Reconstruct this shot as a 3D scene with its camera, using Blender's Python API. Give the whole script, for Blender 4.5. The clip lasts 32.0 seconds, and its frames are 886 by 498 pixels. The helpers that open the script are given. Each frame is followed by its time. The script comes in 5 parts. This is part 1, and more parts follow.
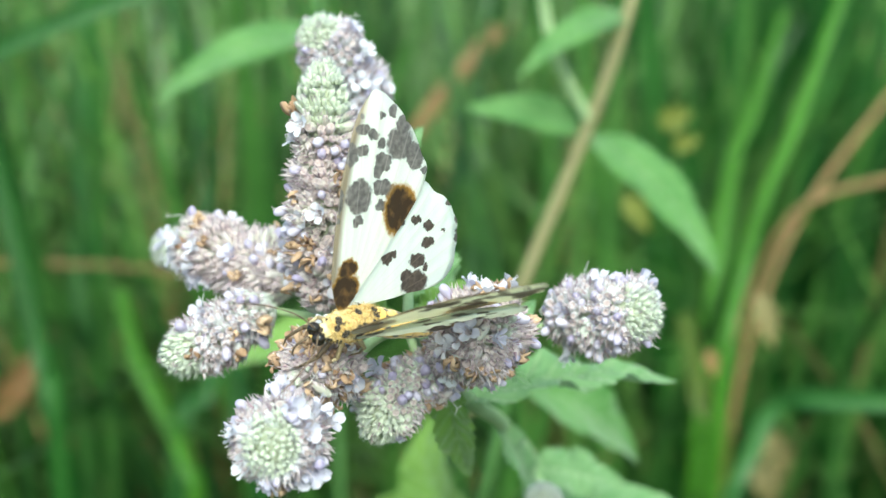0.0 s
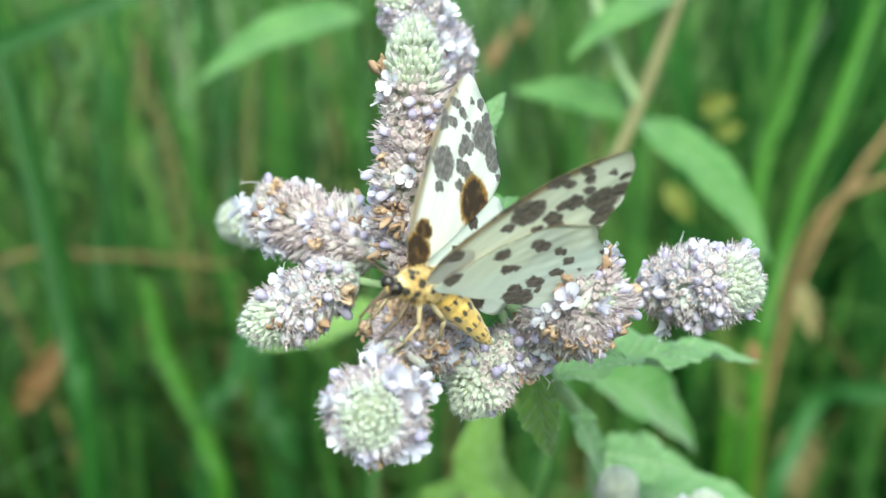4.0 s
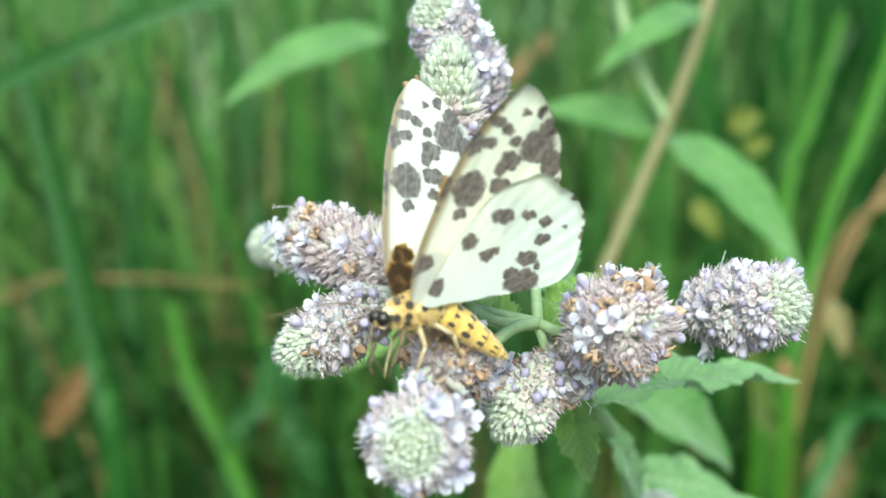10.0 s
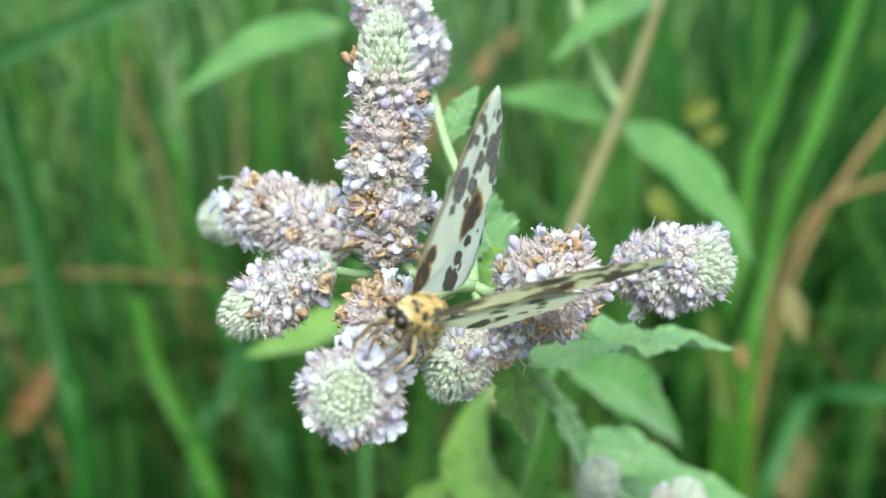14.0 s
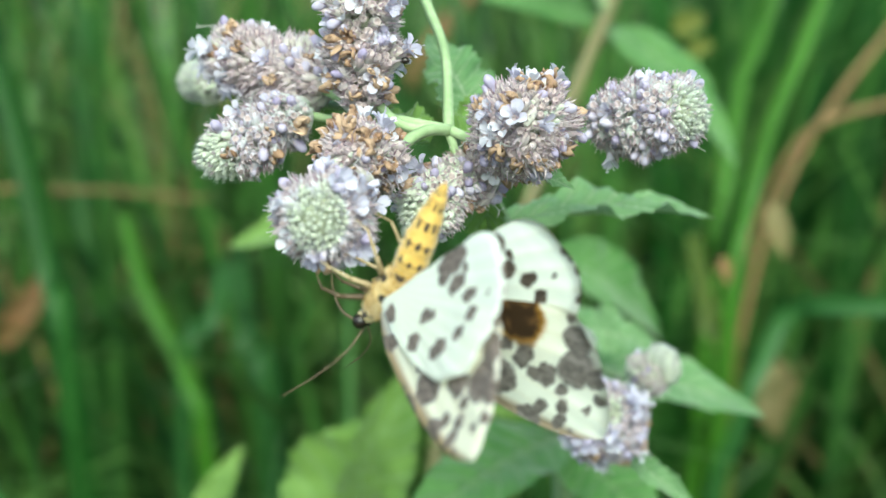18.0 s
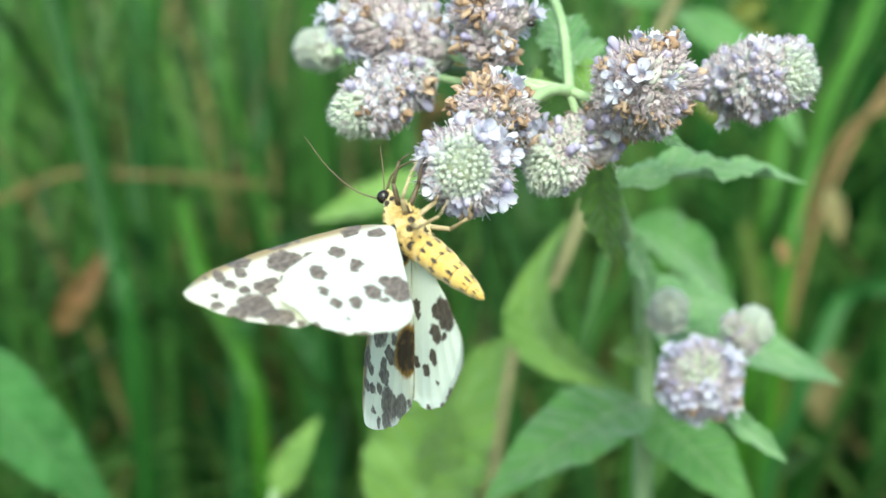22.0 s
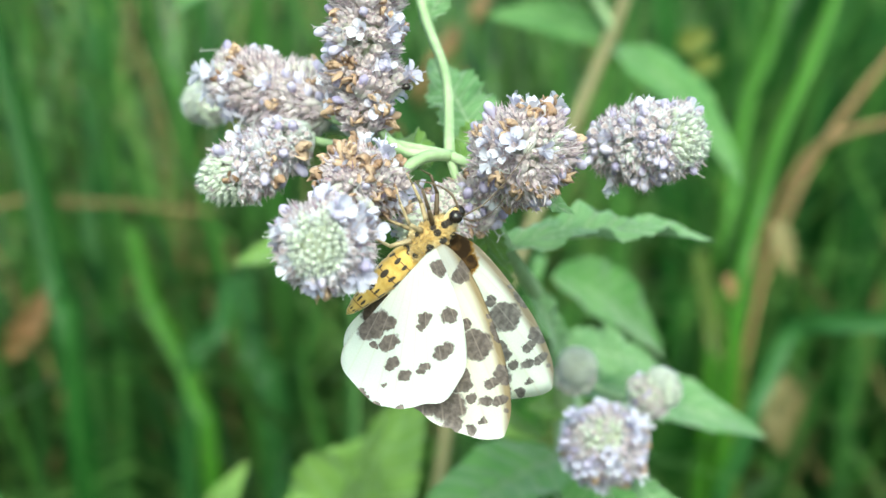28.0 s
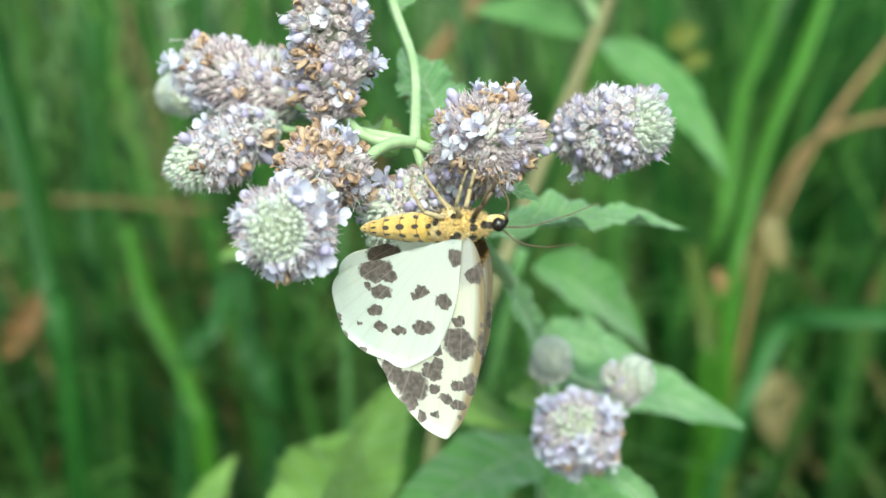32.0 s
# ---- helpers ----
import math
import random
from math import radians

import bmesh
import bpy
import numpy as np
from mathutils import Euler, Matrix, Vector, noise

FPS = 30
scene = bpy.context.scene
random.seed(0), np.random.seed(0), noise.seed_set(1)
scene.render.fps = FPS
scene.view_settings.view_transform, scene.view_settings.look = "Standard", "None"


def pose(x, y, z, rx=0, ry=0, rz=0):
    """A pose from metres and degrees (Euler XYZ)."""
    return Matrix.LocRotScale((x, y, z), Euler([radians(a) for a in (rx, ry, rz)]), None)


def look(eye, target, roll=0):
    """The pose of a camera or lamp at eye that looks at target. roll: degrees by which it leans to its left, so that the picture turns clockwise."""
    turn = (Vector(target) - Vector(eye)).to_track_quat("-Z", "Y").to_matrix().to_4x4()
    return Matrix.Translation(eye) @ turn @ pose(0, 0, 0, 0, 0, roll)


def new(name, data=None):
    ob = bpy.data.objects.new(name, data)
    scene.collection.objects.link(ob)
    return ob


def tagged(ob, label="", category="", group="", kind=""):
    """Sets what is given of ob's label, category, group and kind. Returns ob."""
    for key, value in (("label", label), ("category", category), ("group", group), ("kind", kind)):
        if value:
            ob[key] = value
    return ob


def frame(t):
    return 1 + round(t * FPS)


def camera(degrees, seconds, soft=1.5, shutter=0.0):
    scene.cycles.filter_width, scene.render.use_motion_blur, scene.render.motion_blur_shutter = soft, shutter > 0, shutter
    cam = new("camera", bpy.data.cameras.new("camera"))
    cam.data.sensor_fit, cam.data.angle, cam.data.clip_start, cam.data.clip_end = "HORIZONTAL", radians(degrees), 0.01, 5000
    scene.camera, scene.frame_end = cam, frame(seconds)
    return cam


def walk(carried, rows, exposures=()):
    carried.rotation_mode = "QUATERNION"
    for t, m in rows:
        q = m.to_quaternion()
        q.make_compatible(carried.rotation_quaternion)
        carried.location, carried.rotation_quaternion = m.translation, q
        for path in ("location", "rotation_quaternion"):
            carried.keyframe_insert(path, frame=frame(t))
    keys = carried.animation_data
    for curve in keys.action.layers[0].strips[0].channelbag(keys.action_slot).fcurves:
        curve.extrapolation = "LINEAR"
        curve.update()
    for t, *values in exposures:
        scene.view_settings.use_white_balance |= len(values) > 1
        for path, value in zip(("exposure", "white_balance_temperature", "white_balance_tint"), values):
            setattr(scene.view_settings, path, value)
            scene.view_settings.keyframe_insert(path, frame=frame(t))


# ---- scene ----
cam = camera(35.0, 32.0, soft=1.5)
cam.data.dof.use_dof = True
cam.data.dof.focus_distance = 0.142
cam.data.dof.aperture_fstop = 21.5
# seconds, eye, yaw, pitch and roll in degrees
PATH = [
    (0, 0.0051, -0.1608, 0.6762, 0.03, -17.48, 0.21),
    (0.5, 0.0030, -0.1616, 0.6751, 0.07, -17.47, 0.36),
    (1, 0.0023, -0.1624, 0.6756, 0.14, -17.59, 0.49),
    (1.5, 0.0016, -0.1622, 0.6760, 0.03, -17.55, 0.64),
    (2, 0.0002, -0.1614, 0.6756, -0.11, -17.50, 0.57),
    (2.5, -0.0009, -0.1601, 0.6746, -0.17, -17.44, 0.64),
    (3, -0.0035, -0.1581, 0.6735, 0.10, -17.50, 0.61),
    (3.5, -0.0039, -0.1558, 0.6713, 0.31, -17.51, 0.52),
    (5.5, -0.0011, -0.1552, 0.6705, 0.25, -17.36, -0.02),
    (6, -0.0002, -0.1561, 0.6706, 0.14, -17.37, -0.04),
    (6.5, -0.0003, -0.1556, 0.6709, 0.21, -17.37, -0.31),
    (7, -0.0025, -0.1566, 0.6699, 0.41, -17.21, -0.48),
    (7.5, -0.0041, -0.1556, 0.6689, 0.61, -17.07, -0.60),
    (8, -0.0063, -0.1549, 0.6694, 0.92, -16.90, -0.55),
    (8.5, -0.0056, -0.1541, 0.6706, 1.18, -16.82, -0.65),
    (9, -0.0044, -0.1530, 0.6702, 1.22, -16.73, -0.66),
    (9.5, -0.0048, -0.1527, 0.6702, 1.19, -16.59, -0.47),
    (10, -0.0054, -0.1528, 0.6706, 1.28, -16.75, -0.59),
    (10.5, -0.0052, -0.1525, 0.6705, 1.33, -16.73, -0.68),
    (11, -0.0069, -0.1519, 0.6697, 1.26, -16.70, -0.52),
    (11.5, -0.0072, -0.1525, 0.6698, 1.21, -16.79, -0.50),
    (12, -0.0049, -0.1536, 0.6707, 1.05, -16.67, -0.51),
    (12.5, -0.0042, -0.1545, 0.6692, 0.77, -16.63, -0.32),
    (13, -0.0033, -0.1552, 0.6681, 0.48, -16.68, -0.38),
    (13.5, -0.0020, -0.1568, 0.6690, 0.29, -16.65, -0.49),
    (15.5, -0.0011, -0.1649, 0.6617, -0.24, -17.11, -0.56),
    (16, -0.0004, -0.1670, 0.6605, -0.39, -17.55, -0.44),
    (16.5, -0.0017, -0.1691, 0.6605, -0.42, -17.91, -0.29),
    (17, -0.0006, -0.1685, 0.6594, -0.50, -18.17, -0.21),
    (17.5, -0.0011, -0.1661, 0.6587, -0.24, -18.59, -0.08),
    (18, 0.0001, -0.1630, 0.6581, -0.21, -18.85, 0.19),
    (18.5, -0.0001, -0.1625, 0.6586, -0.16, -19.14, -0.01),
    (19, -0.0027, -0.1648, 0.6563, 0.03, -19.47, 0.09),
    (19.5, -0.0037, -0.1667, 0.6551, 0.20, -19.60, 0.08),
    (20, -0.0044, -0.1672, 0.6551, 0.37, -19.52, 0.21),
    (20.5, -0.0075, -0.1676, 0.6563, 0.67, -19.51, -0.14),
    (21, -0.0098, -0.1673, 0.6552, 0.87, -19.31, 0.08),
    (21.5, -0.0108, -0.1685, 0.6546, 0.99, -19.19, 0.21),
    (22, -0.0103, -0.1721, 0.6561, 1.00, -18.98, 0.16),
    (22.5, -0.0126, -0.1738, 0.6574, 0.97, -18.67, 0.15),
    (23, -0.0126, -0.1706, 0.6572, 1.01, -18.38, 0.14),
    (23.5, -0.0097, -0.1675, 0.6556, 1.08, -18.39, 0.18),
    (24, -0.0109, -0.1645, 0.6555, 1.18, -18.52, 0.27),
    (24.5, -0.0097, -0.1634, 0.6545, 1.27, -18.81, 0.30),
    (26.5, -0.0092, -0.1680, 0.6555, 1.27, -18.79, 0.40),
    (27, -0.0059, -0.1682, 0.6547, 1.12, -18.61, 0.59),
    (27.5, -0.0002, -0.1641, 0.6567, 0.57, -18.51, 0.51),
    (28, 0.0010, -0.1632, 0.6598, 0.16, -18.42, 0.37),
    (28.5, 0.0021, -0.1618, 0.6586, -0.03, -18.31, 0.43),
    (29, 0.0044, -0.1581, 0.6584, -0.18, -18.39, 0.32),
    (29.5, 0.0063, -0.1569, 0.6577, -0.09, -18.61, 0.22),
    (30, 0.0050, -0.1624, 0.6584, 0.03, -18.80, 0.23),
    (30.5, 0.0072, -0.1639, 0.6592, 0.03, -18.80, 0.09),
    (31, 0.0072, -0.1649, 0.6589, 0.23, -18.65, 0.06),
    (31.5, 0.0046, -0.1653, 0.6602, 0.37, -18.45, 0.04),
    (32, 0.0052, -0.1646, 0.6587, 0.35, -18.40, 0.13),
]


def eye_pose(x, y, z, yaw, pitch, roll):
    return pose(x, y, z, 0, 0, yaw) @ pose(0, 0, 0, 90 + pitch) @ pose(0, 0, 0, 0, 0, roll)


walk(cam, [(row[0], eye_pose(*row[1:])) for row in PATH], [(0, 1.38, 6280, -12.2), (13, 1.38, 6280, -12.2), (16.5, 1.14, 6280, -12.2), (20, 1.22, 6280, -12.2), (24, 1.38, 6280, -12.2), (27, 1.46, 6280, -12.2), (29, 1.29, 6280, -12.2), (32, 1.29, 6280, -12.2)])

# ---- light: open shade under a bright hazy sky ----
SUN_UP, SUN_TURN = 50.0, 176.0
world = bpy.data.worlds.new("sky")
scene.world = world
world.use_nodes = True
wn = world.node_tree.nodes
sky = wn.new("ShaderNodeTexSky")
sky.sky_type = "NISHITA"
sky.sun_disc = False
sky.sun_elevation, sky.sun_rotation = radians(SUN_UP), radians(SUN_TURN)
sky.air_density, sky.dust_density = 1.0, 3.0
wn["Background"].inputs["Strength"].default_value = 0.118
world.node_tree.links.new(sky.outputs["Color"], wn["Background"].inputs["Color"])
sun_data = bpy.data.lights.new("sun", "SUN")
sun_data.energy, sun_data.angle, sun_data.color = 2.25, radians(42), (1.0, 0.99, 0.90)
sun_way = Vector((math.sin(radians(SUN_TURN)) * math.cos(radians(SUN_UP)), math.cos(radians(SUN_TURN)) * math.cos(radians(SUN_UP)), math.sin(radians(SUN_UP))))
sun = new("sun", sun_data)
sun.matrix_world = look(sun_way * 5, (0, 0, 0))


# ---- materials ----
def material(name):
    m = bpy.data.materials.new(name)
    m.use_nodes = True
    nt = m.node_tree
    return m, nt, nt.nodes, nt.nodes["Principled BSDF"]


def add(nt, kind, **values):
    n = nt.nodes.new(kind)
    for k, v in values.items():
        setattr(n, k, v)
    return n


def noise_of(nt, scale, detail=3.0, vector=None):
    n = add(nt, "ShaderNodeTexNoise")
    n.inputs["Scale"].default_value, n.inputs["Detail"].default_value = scale, detail
    if vector is None:
        tc = add(nt, "ShaderNodeTexCoord")
        vector = tc.outputs["Object"]
    nt.links.new(vector, n.inputs["Vector"])
    return n.outputs["Fac"]


def blend(nt, fac, a, b):
    mx = add(nt, "ShaderNodeMix", data_type="RGBA")
    for sock, v in ((mx.inputs["Factor"], fac), (mx.inputs[6], a), (mx.inputs[7], b)):
        if isinstance(v, bpy.types.NodeSocket):
            nt.links.new(v, sock)
        elif isinstance(v, (int, float)):
            sock.default_value = v
        else:
            sock.default_value = (*v, 1)
    return mx.outputs[2]


def contrast(nt, fac, lo, hi):
    r = add(nt, "ShaderNodeMapRange")
    r.inputs["From Min"].default_value, r.inputs["From Max"].default_value = lo, hi
    nt.links.new(fac, r.inputs["Value"])
    return r.outputs["Result"]


def island(nt):
    return add(nt, "ShaderNodeNewGeometry").outputs["Random Per Island"]


def chance(nt):
    return add(nt, "ShaderNodeObjectInfo").outputs["Random"]


def relief(nt, bsdf, height, strength, distance):
    b = add(nt, "ShaderNodeBump")
    b.inputs["Strength"].default_value, b.inputs["Distance"].default_value = strength, distance
    nt.links.new(height, b.inputs["Height"])
    nt.links.new(b.outputs["Normal"], bsdf.inputs["Normal"])


def see_through(nt, bsdf, colour, amount):
    """Mixes light that passes through a thin sheet into a material."""
    tr = add(nt, "ShaderNodeBsdfTranslucent")
    mixer = add(nt, "ShaderNodeMixShader")
    mixer.inputs[0].default_value = amount
    if isinstance(colour, bpy.types.NodeSocket):
        nt.links.new(colour, tr.inputs["Color"])
    else:
        tr.inputs["Color"].default_value = (*colour, 1)
    nt.links.new(bsdf.outputs[0], mixer.inputs[1])
    nt.links.new(tr.outputs[0], mixer.inputs[2])
    nt.links.new(mixer.outputs[0], nt.nodes["Material Output"].inputs["Surface"])


def plain(name, a, b, scale, rough=0.6, bump=0.3, depth=0.0002, thin=0.0, by=None, gloss=0.5):
    """Two colours by fine and coarse grain, and by the chance of each piece ("island" or "object")."""
    m, nt, nodes, bsdf = material(name)
    fac = contrast(nt, noise_of(nt, scale), 0.3, 0.7)
    c = blend(nt, fac, a, b)
    coarse = contrast(nt, noise_of(nt, scale * 0.17), 0.25, 0.75)
    c = blend(nt, coarse, c, [v * 0.78 for v in a])
    if by:
        odd = {"island": island, "object": chance, "few": island}[by](nt)
        c = blend(nt, contrast(nt, odd, 0.35, 1.0) if by == "few" else odd, c, b)
    nt.links.new(c, bsdf.inputs["Base Color"])
    bsdf.inputs["Roughness"].default_value = rough
    bsdf.inputs["Specular IOR Level"].default_value = gloss
    relief(nt, bsdf, noise_of(nt, scale * 2.5), bump, depth)
    if thin:
        see_through(nt, bsdf, c, thin)
    return m


def leaf_material(name, dark, light, vein, thin=0.3, wrinkle=0.6):
    """A leaf: u runs along it, v across it from -1 to 1; herring-bone veins."""
    m, nt, nodes, bsdf = material(name)
    uv = add(nt, "ShaderNodeTexCoord").outputs["UV"]
    sep = add(nt, "ShaderNodeSeparateXYZ")
    nt.links.new(uv, sep.inputs[0])
    side = add(nt, "ShaderNodeMath", operation="ABSOLUTE")
    nt.links.new(sep.outputs["Y"], side.inputs[0])
    slant = add(nt, "ShaderNodeMath", operation="MULTIPLY_ADD")
    nt.links.new(side.outputs[0], slant.inputs[0])
    slant.inputs[1].default_value = -0.16
    nt.links.new(sep.outputs["X"], slant.inputs[2])
    many = add(nt, "ShaderNodeMath", operation="MULTIPLY")
    nt.links.new(slant.outputs[0], many.inputs[0])
    many.inputs[1].default_value = 9.0
    tri = add(nt, "ShaderNodeMath", operation="PINGPONG")
    nt.links.new(many.outputs[0], tri.inputs[0])
    tri.inputs[1].default_value = 0.5
    side_vein = contrast(nt, tri.outputs[0], 0.09, 0.0)
    mid = contrast(nt, side.outputs[0], 0.07, 0.02)
    veins = add(nt, "ShaderNodeMath", operation="MAXIMUM")
    nt.links.new(side_vein, veins.inputs[0])
    nt.links.new(mid, veins.inputs[1])
    soft_vein = add(nt, "ShaderNodeMath", operation="MULTIPLY")
    nt.links.new(veins.outputs[0], soft_vein.inputs[0])
    soft_vein.inputs[1].default_value = 0.6
    grain = contrast(nt, noise_of(nt, 900), 0.3, 0.7)
    patch = contrast(nt, noise_of(nt, 120), 0.3, 0.7)
    c = blend(nt, patch, dark, light)
    c = blend(nt, blend(nt, grain, (0, 0, 0), (0.3, 0.3, 0.3)), c, light)
    c = blend(nt, soft_vein.outputs[0], c, vein)
    nt.links.new(c, bsdf.inputs["Base Color"])
    bsdf.inputs["Roughness"].default_value = 0.6
    bsdf.inputs["Specular IOR Level"].default_value = 0.3
    bsdf.inputs["Sheen Weight"].default_value = 0.35
    puff = add(nt, "ShaderNodeMath", operation="SUBTRACT")
    nt.links.new(noise_of(nt, 700), puff.inputs[0])
    nt.links.new(veins.outputs[0], puff.inputs[1])
    relief(nt, bsdf, puff.outputs[0], wrinkle, 0.0004)
    see_through(nt, bsdf, c, thin)
    return m


LEAF = leaf_material("mint_leaf", (0.0588, 0.168, 0.0336), (0.118, 0.252, 0.0672), (0.21, 0.336, 0.143))
LEAF_PALE = leaf_material("pale_mint_leaf", (0.108, 0.212, 0.036), (0.178, 0.298, 0.060), (0.252, 0.386, 0.16))
LEAF_GREY = leaf_material("downy_leaf", (0.084, 0.202, 0.0672), (0.193, 0.328, 0.143), (0.37, 0.47, 0.302))
LEAF_DEEP = leaf_material("deep_green_leaf", (0.0252, 0.101, 0.0168), (0.0504, 0.168, 0.0336), (0.084, 0.21, 0.0588))
STEM = plain("downy_green_stem", (0.29, 0.41, 0.20), (0.44, 0.55, 0.32), 900, 0.7, 0.4)
STEM_DARK = plain("green_stem", (0.0588, 0.143, 0.0336), (0.109, 0.218, 0.0672), 300, 0.6, 0.3)
STEM_BROWN = plain("purplish_brown_stem", (0.244, 0.218, 0.109), (0.336, 0.302, 0.168), 300, 0.6, 0.3)
# near-black low greens stand in for shaded gaps; few blades are bright
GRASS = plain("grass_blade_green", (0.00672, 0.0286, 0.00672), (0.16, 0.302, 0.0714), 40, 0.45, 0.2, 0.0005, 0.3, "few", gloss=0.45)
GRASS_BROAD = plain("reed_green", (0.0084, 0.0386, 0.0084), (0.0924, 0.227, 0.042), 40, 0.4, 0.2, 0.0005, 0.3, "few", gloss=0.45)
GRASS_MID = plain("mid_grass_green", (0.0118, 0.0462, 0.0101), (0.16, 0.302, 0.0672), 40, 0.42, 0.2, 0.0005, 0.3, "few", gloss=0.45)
# far grass is painted paler; its brightness is put into the colour
GRASS_FAR = plain("far_grass_lit_green", (0.0294, 0.0924, 0.021), (0.277, 0.42, 0.185), 14, 0.5, 0.2, 0.0005, 0.3, "few", gloss=0.35)
GRASS_BRIGHT = plain("fresh_grass_green", (0.0504, 0.16, 0.0101), (0.0756, 0.218, 0.0185), 60, 0.45, 0.2, 0.0005, 0.3, gloss=0.25)
GRASS_BLUE = plain("blue_green_grass", (0.0235, 0.0924, 0.0202), (0.0437, 0.134, 0.0336), 60, 0.45, 0.2, 0.0005, 0.3, gloss=0.25)
GRASS_DEEP = plain("deep_grass_green", (0.0101, 0.0588, 0.00672), (0.0252, 0.109, 0.0151), 60, 0.5, 0.2, 0.0005, 0.25, gloss=0.25)
MIDRIB = plain("grass_midrib", (0.0588, 0.143, 0.0252), (0.0924, 0.202, 0.0504), 60, 0.5, 0.2, 0.0005, 0.2, gloss=0.25)
STRAW_GREEN = plain("yellowing_grass", (0.084, 0.126, 0.021), (0.143, 0.16, 0.0336), 60, 0.5, 0.2, 0.0005, 0.25, gloss=0.25)
STRAW = plain("dry_straw", (0.252, 0.168, 0.0672), (0.319, 0.252, 0.118), 60, 0.7, 0.3, 0.0005, 0.2, "island", gloss=0.25)
STALK = plain("dull_brown_stalk", (0.185, 0.109, 0.042), (0.269, 0.168, 0.0672), 80, 0.7, 0.4, 0.001)
STRAW_GREEN_LEAF = plain("yellowed_leaf", (0.126, 0.151, 0.0252), (0.193, 0.21, 0.042), 60, 0.6, 0.3, 0.0005, 0.3, gloss=0.25)
DRY_YELLOW = plain("dry_leaf_yellow", (0.143, 0.122, 0.042), (0.227, 0.185, 0.0756), 80, 0.7, 0.4, 0.001, 0.2)
DRY = plain("dry_leaf_brown", (0.168, 0.084, 0.0294), (0.235, 0.134, 0.0504), 80, 0.7, 0.4, 0.001, 0.2)
SOIL = plain("meadow_soil", (0.0252, 0.042, 0.0126), (0.0504, 0.0756, 0.0252), 9, 0.95, 0.6, 0.02)
def calyx_material(name, foot, mouth, other, throat=(0.60, 0.49, 0.50)):
    """A downy calyx: v runs from its foot to its mouth, and past 1 down its throat."""
    m, nt, nodes, bsdf = material(name)
    sep = add(nt, "ShaderNodeSeparateXYZ")
    nt.links.new(add(nt, "ShaderNodeTexCoord").outputs["UV"], sep.inputs[0])
    c = blend(nt, contrast(nt, sep.outputs["Y"], 0.25, 0.95), foot, mouth)
    c = blend(nt, contrast(nt, island(nt), 0.35, 1.0), c, other)
    c = blend(nt, contrast(nt, noise_of(nt, 1300), 0.45, 0.8), c, [0.8 * q for q in mouth])
    c = blend(nt, contrast(nt, noise_of(nt, 170, 1.0), 0.5, 0.75), c, foot)
    c = blend(nt, contrast(nt, sep.outputs["Y"], 1.05, 1.25), c, throat)
    nt.links.new(c, bsdf.inputs["Base Color"])
    bsdf.inputs["Roughness"].default_value = 0.85
    bsdf.inputs["Sheen Weight"].default_value = 0.4
    relief(nt, bsdf, noise_of(nt, 3000), 0.5, 0.0002)
    see_through(nt, bsdf, c, 0.45)
    return m


CALYX = calyx_material("calyx_mauve", (0.69, 0.70, 0.60), (0.67, 0.53, 0.57), (0.81, 0.75, 0.74))
CALYX_LILAC = calyx_material("calyx_lilac", (0.68, 0.72, 0.62), (0.71, 0.65, 0.79), (0.80, 0.79, 0.83))
CALYX_PALE = calyx_material("calyx_pale_lilac", (0.69, 0.75, 0.64), (0.73, 0.69, 0.81), (0.81, 0.81, 0.84))
CALYX_GREEN = calyx_material("calyx_pale_green", (0.64, 0.69, 0.54), (0.79, 0.82, 0.73), (0.75, 0.79, 0.67))
# core olive is darker than the calyces to imitate shade between them
CORE = plain("spike_core_shade_olive", (0.50, 0.54, 0.38), (0.60, 0.60, 0.48), 700, 0.9, 0.4)
TEETH = plain("calyx_teeth_purple", (0.29, 0.17, 0.23), (0.706, 0.622, 0.664), 700, 0.7, 0.2, 0.0001, 0.3, "island")
HAIR = plain("white_down", (0.739, 0.756, 0.731), (0.781, 0.764, 0.79), 900, 0.7, 0.0, 0.0002, 0.5)
PETAL = plain("lilac_white_petal", (0.538, 0.496, 0.689), (0.739, 0.722, 0.798), 600, 0.8, 0.2, 0.0001, 0.35, "object")
BUD_LILAC = plain("lilac_bud", (0.45, 0.37, 0.62), (0.66, 0.61, 0.75), 900, 0.75, 0.5, 0.0002, 0.35, "object")
WITHERED = plain("withered_brown_petal", (0.28, 0.145, 0.078), (0.55, 0.385, 0.27), 500, 0.8, 0.5, 0.0002, 0.2, "object")
FILAMENT = plain("pale_filament", (0.605, 0.605, 0.588), (0.672, 0.605, 0.672), 500, 0.6, 0.0, 0.0001, 0.2)


# ---- mesh helpers ----
def mesh_of(name, verts, faces, mats, uvs=None, smooth=True, index=None):
    me = bpy.data.meshes.new(name)
    me.from_pydata([tuple(v) for v in verts], [], [tuple(f) for f in faces])
    for m in mats:
        me.materials.append(m)
    if uvs is not None:
        layer = me.uv_layers.new(name="UVMap")
        loops = np.empty(len(me.loops), dtype=np.int32)
        me.loops.foreach_get("vertex_index", loops)
        layer.data.foreach_set("uv", np.asarray(uvs, dtype=np.float32)[loops].ravel())
    if index is not None:
        me.polygons.foreach_set("material_index", np.asarray(index, dtype=np.int32))
    me.polygons.foreach_set("use_smooth", [smooth] * len(me.polygons))
    me.update()
    return me


def part(name, me, parent, label="", m=None, kind=""):
    ob = new(name, me)
    ob.parent = parent
    if m is not None:
        ob.matrix_basis = m
    return tagged(ob, label, kind=kind)


